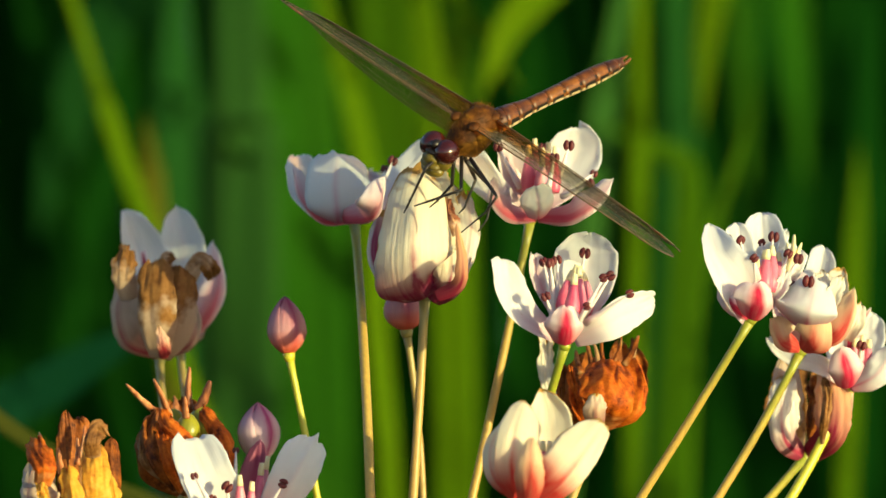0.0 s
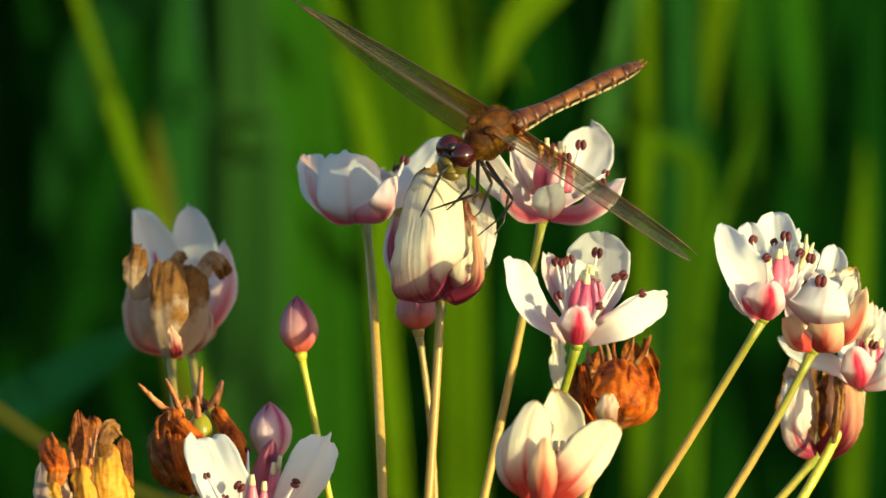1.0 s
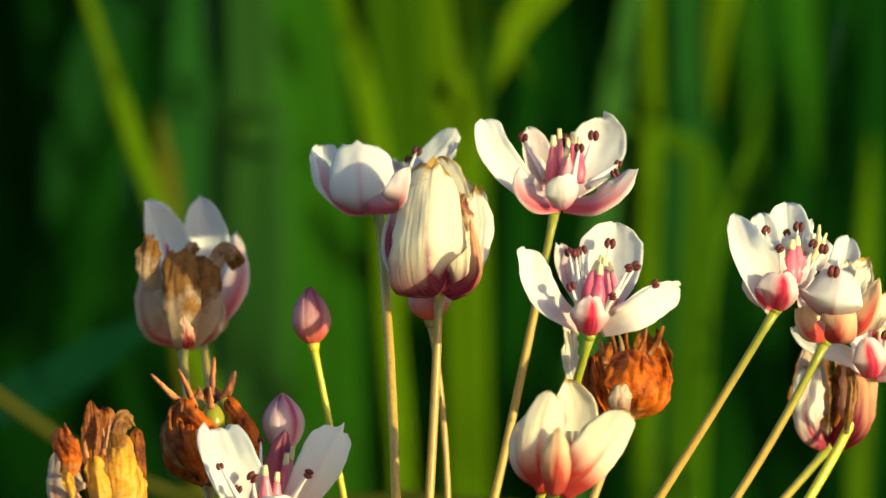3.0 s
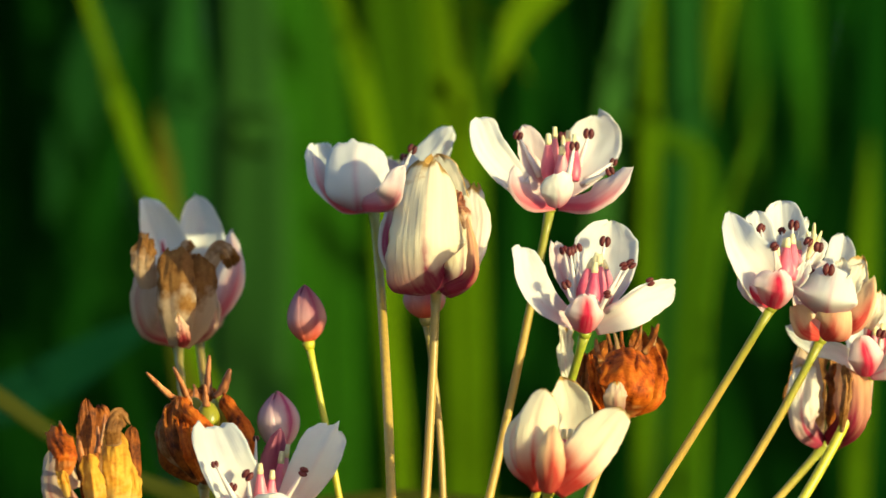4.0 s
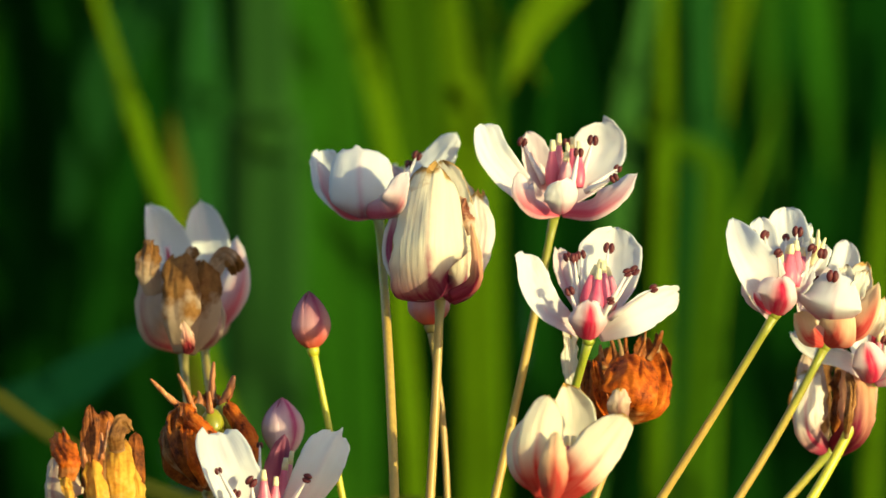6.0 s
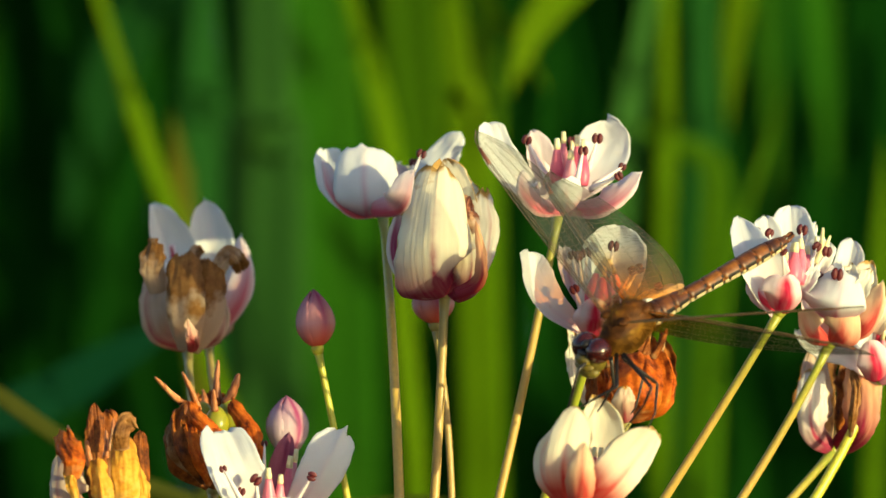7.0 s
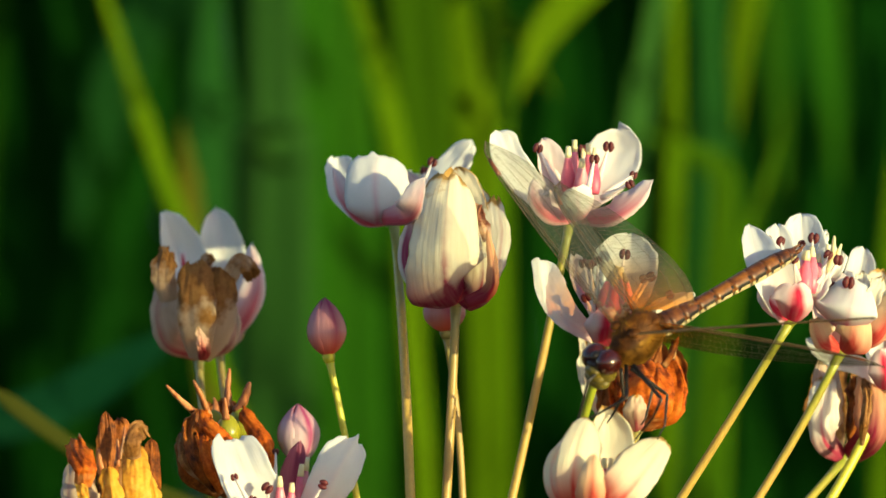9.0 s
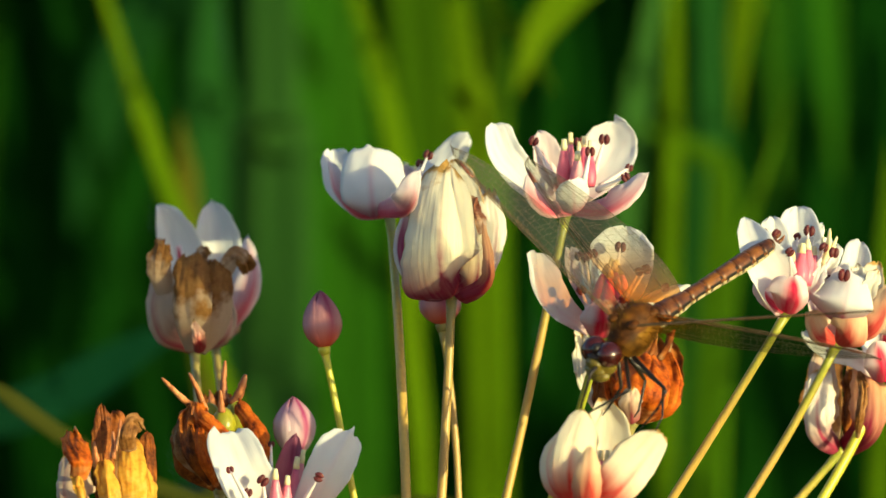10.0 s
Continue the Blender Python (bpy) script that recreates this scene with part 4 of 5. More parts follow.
def build_withered_flower():
    f = spent("withered_flower", "withered rush flower, brown crumpled petals over a pale cup", (322, 620, 32), (366, 882, 14))
    rag(f, [(328, 616, 36), (368, 560, 39), (372, 500, 39)], 40, 40, WILT, True, seed=2.1, crumple=5)
    rag(f, [(314, 616, 36), (276, 550, 39), (276, 490, 38)], 36, 40, WILT, True, seed=3.1, crumple=5)
    rag(f, [(318, 621, 29), (264, 598, 25), (246, 540, 24), (262, 478, 26)], 12, 52, WILT, False, face=-12, seed=4.4, crumple=4, cup=0.5, fray=5)
    rag(f, [(328, 621, 29), (376, 600, 25), (388, 556, 25), (372, 500, 26)], 44, 9, WILT, False, face=12, seed=5.7, crumple=4, cup=0.5, fray=5)
    rag(f, [(320, 622, 20), (314, 570, 17), (312, 510, 16), (314, 448, 18)], 32, 40, RAG, False, face=-8, seed=6.2, crumple=5, pleat=0, cup=0.3, foot=0.5, blunt=3, fray=9, label="brown shrivelled petal")
    rag(f, [(328, 622, 21), (356, 572, 19), (364, 516, 18), (366, 462, 19)], 38, 30, RAG, False, face=10, seed=7.4, crumple=5, pleat=0, cup=0.3, foot=0.5, blunt=3, fray=9, label="brown shrivelled petal")
    rag(f, [(268, 520, 20), (258, 470, 18), (268, 426, 19)], 20, 24, RAG, False, seed=8.3, crumple=4, pleat=0, foot=0.7, label="brown shrivelled petal")
    rag(f, [(370, 530, 22), (374, 478, 19), (394, 450, 18), (412, 462, 18), (420, 484, 20)], 15, 17, RAG, False, seed=9.6, crumple=3, pleat=0, flat=0.6, foot=0.9, label="brown petal tip curled into a hook")
    rag(f, [(338, 500, 21), (336, 464, 20), (336, 444, 20), (348, 446, 21)], 9, 10, RAG, False, seed=10.4, crumple=4, flat=0.6, foot=0.9, label="small brown hooked rag")
    # sunlit streak at the foot of the cup, put in as an orange strip
    rag(f, [(328, 624, 19), (328, 602, 15), (320, 564, 15)], 9, 15, FADED_SEPAL, False, seed=50.3, crumple=3, cup=0.5, foot=0.7, peak=0.35, blunt=1.6, flat=0.1, fray=5, pleat=0)
    petal(f, [(298, 490, 27), (297, 462, 27), (292, 434, 27)], 7, 9, SEPAL, False, seed=11.2, flat=0.5, name="sepal", label="red-pink remnant of a sepal")


def build_wilted_flower():
    f = spent("withered_flower", "pale wilted rush flower with curled brown petals", (1466, 797, 20), (1392, 882, 14), STEM)
    rag(f, [(1450, 790, 24), (1430, 720, 27), (1440, 622, 26)], 36, 40, WITHER, True, seed=12.7, crumple=8)
    rag(f, [(1478, 790, 24), (1510, 720, 27), (1506, 630, 26)], 38, 38, WITHER, True, seed=13.3, crumple=8)
    rag(f, [(1458, 797, 17), (1420, 764, 12), (1414, 690, 11), (1426, 618, 14)], 10, 46, WILT, False, face=-10, seed=14.6, crumple=5, cup=0.5)
    rag(f, [(1474, 797, 17), (1528, 766, 12), (1544, 704, 12), (1534, 630, 14)], 46, 8, FADED_SEPAL, False, face=12, seed=15.2, crumple=6, cup=0.45)
    rag(f, [(1460, 799, 14), (1430, 766, 9), (1424, 706, 8), (1430, 650, 10)], 24, 32, FADED_OUT, False, seed=16.9, crumple=3.5, pleat=0.6, cup=0.5, foot=0.5, blunt=3.2)
    rag(f, [(1474, 799, 14), (1512, 762, 8), (1520, 702, 8), (1510, 636, 10)], 36, 28, RUSSET, False, seed=17.5, crumple=5, pleat=1.0, cup=0.5, foot=0.6)
    rag(f, [(1476, 790, 14), (1482, 740, 12), (1484, 690, 13), (1478, 656, 14)], 14, 18, HUSK_DARK, False, seed=19.8, crumple=6, label="dark shrivelled strip of a petal")
    rag(f, [(1496, 780, 8), (1500, 740, 3), (1506, 690, 4), (1500, 660, 6)], 8, 9, WITHER, False, seed=57.5, crumple=3.5, pleat=0, crease=0.4, label="shrivelled brown strip of a petal")



def build_dark_head():
    f = spent("dry_seed_head", "dry brown seed head with green pods and reddish beaks", (368, 866, 2), (372, 960, 2))
    for x, y, d, r, tall in ((374, 752, -2, 22, 26), (396, 740, 3, 22, 28), (350, 744, 6, 22, 26), (410, 756, 8, 22, 26), (382, 756, 12, 22, 26), (334, 760, 2, 20, 26)):
        pod(f, (x, y, d), r, tall)
    for foot, tip, thick, bend in (((322, 722, 0), (266, 668, -4), 8.5, -3), ((340, 726, 2), (312, 660, 0), 8, 3), ((371, 728, -3), (368, 690, -4), 6.5, 0), ((376, 712, 4), (378, 638, 4), 9.5, -3), ((390, 716, 3), (411, 662, 2), 9.5, 4), ((352, 716, 8), (348, 690, 9), 6, 3)):
        beak(f, foot, tip, thick, bend)
    rag(f, [(368, 864, 6), (368, 780, 12), (352, 700, 11)], 52, 56, HUSK_DARK, True, seed=20.4, crumple=9)
    rag(f, [(358, 866, 0), (302, 832, -4), (292, 772, -4), (318, 712, -2)], 12, 62, HUSK_DARK, False, face=-10, seed=21.3, crumple=10, cup=0.4, fray=9)
    for k, way in enumerate(([(352, 858, -6), (316, 810, -9), (306, 750, -7), (316, 716, -4)], [(362, 862, -8), (342, 820, -11), (330, 770, -9), (322, 730, -6)], [(344, 850, -4), (300, 806, -7), (294, 764, -5), (300, 740, -3)])):
        rag(f, way, 11, 13, (HUSK_DARK, HUSK, WITHER)[k], False, seed=90.7 + 2.3 * k, crumple=7, crease=0.4, label="folded strip of a dry petal")
    rag(f, [(392, 790, -8), (362, 762, -9), (336, 736, -8), (326, 714, -6)], 14, 15, HUSK, False, seed=22.6, crumple=3, pleat=0, crease=0.4, flat=0.4, foot=0.8, label="orange strip of a dry petal")
    rag(f, [(378, 866, 0), (436, 836, -4), (446, 772, -4), (404, 706, 0)], 30, 10, HUSK, False, face=10, seed=23.1, crumple=5, pleat=0.6, cup=0.6, flat=0.5, label="orange dry petal folded round the pods")
    rag(f, [(370, 867, -3), (368, 830, -8), (352, 780, -8)], 30, 34, HUSK_DARK, False, seed=24.7, crumple=9)


def build_golden_head():
    f = spent("dry_seed_head", "crumpled golden-brown dried flower in sunlight", (166, 935, -14), (230, 1100, -10))
    rag(f, [(168, 925, -8), (172, 820, -6), (174, 728, -6)], 30, 36, HUSK_DARK, True, seed=25.4, crumple=5, fray=9, pleat=2)
    rag(f, [(166, 900, -9), (164, 810, -8), (160, 718, -7)], 22, 16, HUSK_DARK, False, seed=33.3, crumple=4, fray=8, pleat=0, cup=0.5, flat=0.2, blunt=2.0, label="upright brown petal with a torn tip")
    rag(f, [(184, 900, -8), (186, 810, -7), (190, 738, -5)], 20, 20, WITHER, False, seed=43.3, crumple=4, fray=6, pleat=0, label="upright brown petal with a torn tip")
    rag(f, [(206, 925, -10), (240, 860, -10), (242, 764, -8)], 20, 16, HUSK_DARK, False, face=10, seed=26.8, crumple=3, pleat=0, cup=0.5, blunt=2.4, flat=0.15, fray=4, label="rounded brown petal")
    rag(f, [(156, 934, -16), (104, 904, -20), (92, 856, -20), (104, 800, -17)], 18, 50, WILT, False, face=-10, seed=27.2, crumple=4, pleat=0, cup=0.45, flat=0.5, fray=8)
    # the cup's sunlit triangle, shaped as a small gold petal
    rag(f, [(126, 890, -21), (118, 862, -23), (108, 836, -22)], 10, 11, GOLD, False, seed=34.1, crumple=3, pleat=0, foot=0.5, blunt=2.0, flat=0.1, label="yellow piece standing for a sunlit patch of a dry petal")
    rag(f, [(116, 850, -22), (120, 818, -24), (108, 790, -22), (98, 764, -18)], 20, 22, HUSK, False, seed=28.5, crumple=6, flat=0.5, foot=0.7, fray=9, pleat=1, label="orange crumpled petal tip")
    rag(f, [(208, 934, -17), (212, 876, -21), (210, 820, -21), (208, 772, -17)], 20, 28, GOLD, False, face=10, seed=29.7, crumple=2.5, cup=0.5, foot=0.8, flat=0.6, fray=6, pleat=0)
    # the brown petal's lit lower part, shaped as a gold petal
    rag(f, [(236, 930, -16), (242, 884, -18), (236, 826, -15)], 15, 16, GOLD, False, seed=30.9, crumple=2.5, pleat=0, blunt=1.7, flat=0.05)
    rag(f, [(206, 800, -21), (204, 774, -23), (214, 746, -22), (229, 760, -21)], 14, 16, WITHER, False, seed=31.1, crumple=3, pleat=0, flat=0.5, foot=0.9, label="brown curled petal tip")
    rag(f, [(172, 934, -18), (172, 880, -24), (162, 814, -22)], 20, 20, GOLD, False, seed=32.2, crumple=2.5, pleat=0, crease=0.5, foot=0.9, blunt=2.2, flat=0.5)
    for foot, tip, thick, bend in (((130, 812, -14), (110, 755, -15), 7, 2), ((152, 826, -18), (146, 782, -19), 7.5, -2), ((178, 812, -14), (178, 764, -14), 6.5, 2), ((186, 800, -10), (190, 742, -9), 6, 3)):
        beak(f, foot, tip, thick, bend)


def build_rust_head():
    f = spent("dry_seed_head", "round rust-brown seed head with split papery petals", (1098, 747, 4), (1050, 882, 0))
    rag(f, [(1098, 744, 9), (1080, 690, 13), (1090, 620, 13)], 46, 50, HUSK_DARK, True, seed=34.6, crumple=9)
    rag(f, [(1110, 744, 8), (1150, 690, 12), (1146, 596, 12)], 38, 36, HUSK_DARK, True, seed=35.2, crumple=9, fray=14)
    rag(f, [(1088, 746, 2), (1046, 726, -1), (1038, 680, -1), (1044, 636, 1)], 12, 34, HUSK_DARK, False, face=-8, seed=36.7, crumple=11, cup=0.5)
    rag(f, [(1084, 745, -1), (1066, 716, -4), (1056, 676, -3), (1050, 640, -1)], 10, 12, HUSK, False, seed=37.4, crumple=7, label="narrow rust-coloured strip of a petal")
    rag(f, [(1104, 748, 1), (1164, 728, -2), (1180, 676, -1), (1166, 622, 3)], 44, 8, HUSK, False, face=12, seed=38.3, crumple=7, cup=0.5, flat=0.5)
    rag(f, [(1104, 749, 0), (1116, 716, -7), (1120, 664, -7), (1122, 618, -2)], 52, 46, HUSK, False, seed=39.9, crumple=8, cup=0.5, foot=0.5, peak=0.45, flat=0.6, fray=12)
    petal(f, [(1098, 750, -7), (1096, 718, -11), (1098, 686, -11)], 20, 22, (WILT, WILT), False, 8, 0.5, 0, 0.5, 0.7, 2.4, 0.2, seed=40.5, fray=5, name="dry_petal", label="pale rounded leftover petal")
    for foot, tip, thick, bend in (((1088, 640, 2), (1076, 590, 2), 7, 3), ((1110, 632, 1), (1108, 586, 1), 6, -3), ((1128, 632, 2), (1140, 580, 2), 6, 4), ((1146, 634, 2), (1170, 582, 1), 6.5, 4), ((1160, 640, 6), (1168, 600, 7), 6, -3), ((1070, 650, 6), (1062, 608, 7), 7, -3), ((1100, 636, 8), (1092, 596, 9), 6, 2)):
        beak(f, foot, tip, thick, bend, HUSK_DARK, "dark frayed beak")
    rag(f, [(1030, 720, 6), (1008, 660, 6), (1004, 584, 7)], 13, 18, FADED_IN, True, seed=41.7, crumple=4, label="pale leftover petal")


build_withered_flower()
build_wilted_flower()
build_dark_head()
build_golden_head()
build_rust_head()


# ---- reeds behind ----
def blade_rows(pts, width, face, taper=0.35, fold=0.22, n=26):
    """A long leaf along pts from foot to tip; face: the turn of its width away from the viewer."""
    mid = smooth_line(pts, n)
    rows, uvs = [], []
    for i, p in enumerate(mid):
        s = i / (n - 1)
        t = (mid[min(i + 1, n - 1)] - mid[max(i - 1, 0)]).normalized()
        sd = AWAY.cross(t).normalized()
        sd = (sd * math.cos(face) + t.cross(sd) * math.sin(face)).normalized()
        nor = sd.cross(t)
        w = width * 0.5 * (0.75 + 0.25 * min(1, s * 3)) * (1 if s < 1 - taper else max(0.02, 1 - ((s - 1 + taper) / taper) ** 1.6))
        rows.append([p + sd * w * x + nor * fold * w * abs(x) for x in (-1, -0.5, 0, 0.5, 1)])
        uvs.append([(0.5 + 0.5 * x, s) for x in (-1, -0.5, 0, 0.5, 1)])
    return rows, uvs


def reed_leaf(label, pts, d, width, mat, turn=0.0, taper=0.35, rise=None, back=0.03, name="reed_leaf"):
    """A leaf seen past the points (u, v), top first, d mm behind the flowers; its foot is on the ground below the last."""
    line = [grid(u, v, d) for u, v in pts]
    last = line[-1]
    lean = (line[-1] - line[-2]).normalized()
    knee = last + lean * 0.12
    foot = Vector((knee.x + lean.x * 0.1, knee.y + back, -0.04))
    way = [foot, Vector((knee.x + lean.x * 0.07, knee.y + back * 0.4, knee.z * 0.45)), knee] + line[::-1]
    if rise:
        way.append(line[0] + (line[0] - line[1]).normalized() * rise)
    root = new(name)
    root.location = foot
    tagged(root, label, "leaf", "reed leaves")
    rows, uvs = blade_rows([p - foot for p in way], width * UNIT * (1 + d * MM), radians(turn), taper)
    part("blade", thick_sheet(rows, uvs, 0.0006, [mat, mat], "blade"), root)
    rib = [r[2] for r in rows[:-2]]
    v, f = tube(rib, [0.0011 - 0.0008 * i / len(rib) for i in range(len(rib))], 6)
    part("midrib", mesh_of("midrib", v, f, [mat]), root)
    return root


GREEN = "broad upright green reed leaf behind the flowers"
YELLOW = "yellow-green reed leaf standing in the sun"
BLUE = "bluish-green broad reed leaf, upright"
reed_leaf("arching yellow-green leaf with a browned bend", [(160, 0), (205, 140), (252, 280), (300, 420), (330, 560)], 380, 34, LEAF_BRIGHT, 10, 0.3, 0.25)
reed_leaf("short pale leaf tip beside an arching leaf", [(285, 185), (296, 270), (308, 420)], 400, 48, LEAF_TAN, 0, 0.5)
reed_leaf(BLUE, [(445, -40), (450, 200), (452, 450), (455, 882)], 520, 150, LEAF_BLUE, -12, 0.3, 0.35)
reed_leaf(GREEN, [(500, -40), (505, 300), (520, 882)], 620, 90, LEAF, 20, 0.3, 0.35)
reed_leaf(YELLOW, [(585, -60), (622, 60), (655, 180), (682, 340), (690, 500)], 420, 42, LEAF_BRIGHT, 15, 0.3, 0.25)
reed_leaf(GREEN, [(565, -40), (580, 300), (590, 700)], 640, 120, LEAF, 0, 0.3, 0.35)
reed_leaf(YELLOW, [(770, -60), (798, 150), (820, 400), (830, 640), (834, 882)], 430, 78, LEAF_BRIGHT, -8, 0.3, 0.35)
reed_leaf(GREEN, [(738, 580), (735, 400), (718, 150), (700, -60), (685, -250), (590, -430), (280, -580)], 560, 120, LEAF_MID, 15, 0.25, None, 1.0)
reed_leaf(GREEN, [(840, -60), (842, 150), (846, 420), (850, 882)], 520, 46, LEAF_MID, 12, 0.3, 0.35)
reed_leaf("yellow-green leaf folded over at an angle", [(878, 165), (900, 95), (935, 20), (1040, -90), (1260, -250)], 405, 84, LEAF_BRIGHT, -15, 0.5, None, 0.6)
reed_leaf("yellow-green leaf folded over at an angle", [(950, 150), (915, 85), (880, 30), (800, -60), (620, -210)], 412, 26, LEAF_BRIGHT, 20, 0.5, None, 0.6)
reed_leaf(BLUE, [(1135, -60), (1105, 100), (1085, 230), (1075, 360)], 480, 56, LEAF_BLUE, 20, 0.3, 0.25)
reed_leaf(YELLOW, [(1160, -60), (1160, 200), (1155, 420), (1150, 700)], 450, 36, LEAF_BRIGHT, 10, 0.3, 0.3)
# shade put into the shape: only the leaf's bright upper part is built
reed_leaf("yellow-green leaf cut short where its shaded part begins", [(1268, 225), (1272, 130), (1282, 20), (1330, -160), (1480, -330)], 480, 64, LEAF_BRIGHT, 10, 0.5, None, 1.0)
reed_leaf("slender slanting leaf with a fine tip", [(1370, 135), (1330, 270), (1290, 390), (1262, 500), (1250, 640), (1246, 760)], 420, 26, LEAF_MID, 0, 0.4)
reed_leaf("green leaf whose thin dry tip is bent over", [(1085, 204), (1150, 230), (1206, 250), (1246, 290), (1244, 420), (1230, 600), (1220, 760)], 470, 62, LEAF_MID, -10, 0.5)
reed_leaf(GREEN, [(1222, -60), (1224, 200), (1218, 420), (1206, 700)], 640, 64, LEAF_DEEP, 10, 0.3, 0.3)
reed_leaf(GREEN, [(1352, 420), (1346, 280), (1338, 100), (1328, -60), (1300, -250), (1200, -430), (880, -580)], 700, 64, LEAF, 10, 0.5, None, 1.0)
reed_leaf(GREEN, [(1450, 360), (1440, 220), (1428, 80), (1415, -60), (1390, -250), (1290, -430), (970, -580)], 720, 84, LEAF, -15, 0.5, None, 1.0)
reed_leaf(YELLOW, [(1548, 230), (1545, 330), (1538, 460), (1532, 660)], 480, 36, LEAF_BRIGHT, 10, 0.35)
reed_leaf(GREEN, [(1560, -60), (1558, 300), (1550, 882)], 640, 70, LEAF_SHADED, 10, 0.3, 0.3)
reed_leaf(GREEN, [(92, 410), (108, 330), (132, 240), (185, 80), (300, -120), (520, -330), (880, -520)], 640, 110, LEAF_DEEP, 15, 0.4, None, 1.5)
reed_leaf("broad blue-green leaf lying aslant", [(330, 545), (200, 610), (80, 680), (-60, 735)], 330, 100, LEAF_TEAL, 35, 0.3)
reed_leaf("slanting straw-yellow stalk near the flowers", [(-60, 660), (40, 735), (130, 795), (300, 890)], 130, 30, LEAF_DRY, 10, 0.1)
reed_leaf(GREEN, [(1000, -60), (1010, 300), (1020, 882)], 760, 80, LEAF_SHADED, 15, 0.3, 0.3)
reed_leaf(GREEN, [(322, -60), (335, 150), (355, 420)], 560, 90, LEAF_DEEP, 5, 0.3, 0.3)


# the depth of the reed bed
rnd = random.Random(11)
verts, faces = [], []
for k in range(2300):
    if k >= 1100:                   # the bed goes on to both sides
        y = rnd.uniform(0.9, 6.0)
        half = 0.25 + 0.16 * (y + 1)
        x = -half - 3.2 * rnd.random() if k % 3 or y < 3.2 else half + 2.5 * rnd.random()
        h = rnd.uniform(0.9, 1.6)
    elif k < 900:
        y = 0.75 + 5.5 * rnd.random() ** 1.6
        half = 0.25 + 0.16 * (y + 1)
        x = rnd.uniform(-half, half)
        h = rnd.uniform(1.0, 1.7)
    else:                           # an unseen lower clump at the right, added to shade the background
        x, y, h = rnd.uniform(0.42, 0.75), rnd.uniform(0.0, 0.42), rnd.uniform(0.93, 1.04)
    w = rnd.uniform(0.008, 0.018)
    lean = Vector((rnd.uniform(-0.22, 0.22), rnd.uniform(-0.2, 0.2), 0))
    a = rnd.uniform(-1.2, 1.2)
    sd = Vector((math.cos(a), math.sin(a), 0))
    o = len(verts)
    for i in range(7):
        s = i / 6
        p = Vector((x, y, -0.03)) + lean * s * s * h + Vector((0, 0, h * s))
        ww = w * (1 - s ** 4) * 0.5 + 0.0004
        verts += [p - sd * ww, p + Vector((sd.y, -sd.x, 0)) * ww * 0.3, p + sd * ww]
    for i in range(6):
        for j in range(2):
            faces.append((o + i * 3 + j, o + i * 3 + j + 1, o + i * 3 + j + 4, o + i * 3 + j + 3))
tagged(new("reed_bed", mesh_of("reed_bed", verts, faces, [LEAF_SHADED])), "dense green reeds farther back, shade in their dark colour, with an unseen shading clump", "reeds", "", "stuff")

# ---- dragonfly ----
THORAX = grained("thorax_brown", [(0.36, (0.028, 0.008, 0.001)), (0.50, (0.095, 0.030, 0.003)), (0.64, (0.21, 0.078, 0.007))], 800, 0.6, (1, 1, 1), 0.7, 0.0002, spec=0.15)
THORAX_PALE = grained("thorax_side_golden", [(0.36, (0.034, 0.013, 0.001)), (0.50, (0.110, 0.045, 0.003)), (0.64, (0.24, 0.115, 0.008))], 700, 0.6, (1, 1, 1), 0.6, 0.0002, spec=0.15)
ABDOMEN = grained("abdomen_rust", [(0.36, (0.030, 0.008, 0.0015)), (0.5, (0.105, 0.030, 0.004)), (0.64, (0.21, 0.072, 0.009))], 800, 0.38, (1, 1, 1), 0.4, 0.0001)
ABDOMEN_PALE = grained("abdomen_side_cream", [(0.3, (0.45, 0.34, 0.16)), (0.7, (0.60, 0.50, 0.30))], 900, 0.45, (1, 1, 1), 0.3, 0.0001)
BLACK = grained("chitin_black", [(0.3, (0.008, 0.006, 0.005)), (0.7, (0.02, 0.014, 0.01))], 900, 0.35, (1, 1, 1), 0.2, 0.0001)
EYE_RED = grained("eye_dark_red", [(0.3, (0.020, 0.003, 0.002)), (0.7, (0.060, 0.007, 0.003))], 300, 0.12, (1, 1, 1), 0.0, 0.0001, spec=0.6)
FACE = grained("face_olive", [(0.3, (0.07, 0.048, 0.006)), (0.7, (0.18, 0.135, 0.016))], 600, 0.35, (1, 1, 1), 0.3, 0.0001)
VEIN = grained("wing_vein", [(0.3, (0.05, 0.03, 0.014)), (0.7, (0.15, 0.09, 0.04))], 900, 0.4, (1, 1, 1), 0.0)
STIGMA_RED = grained("wing_mark", [(0.3, (0.10, 0.03, 0.012)), (0.7, (0.18, 0.05, 0.02))], 900, 0.4, (1, 1, 1), 0.0)


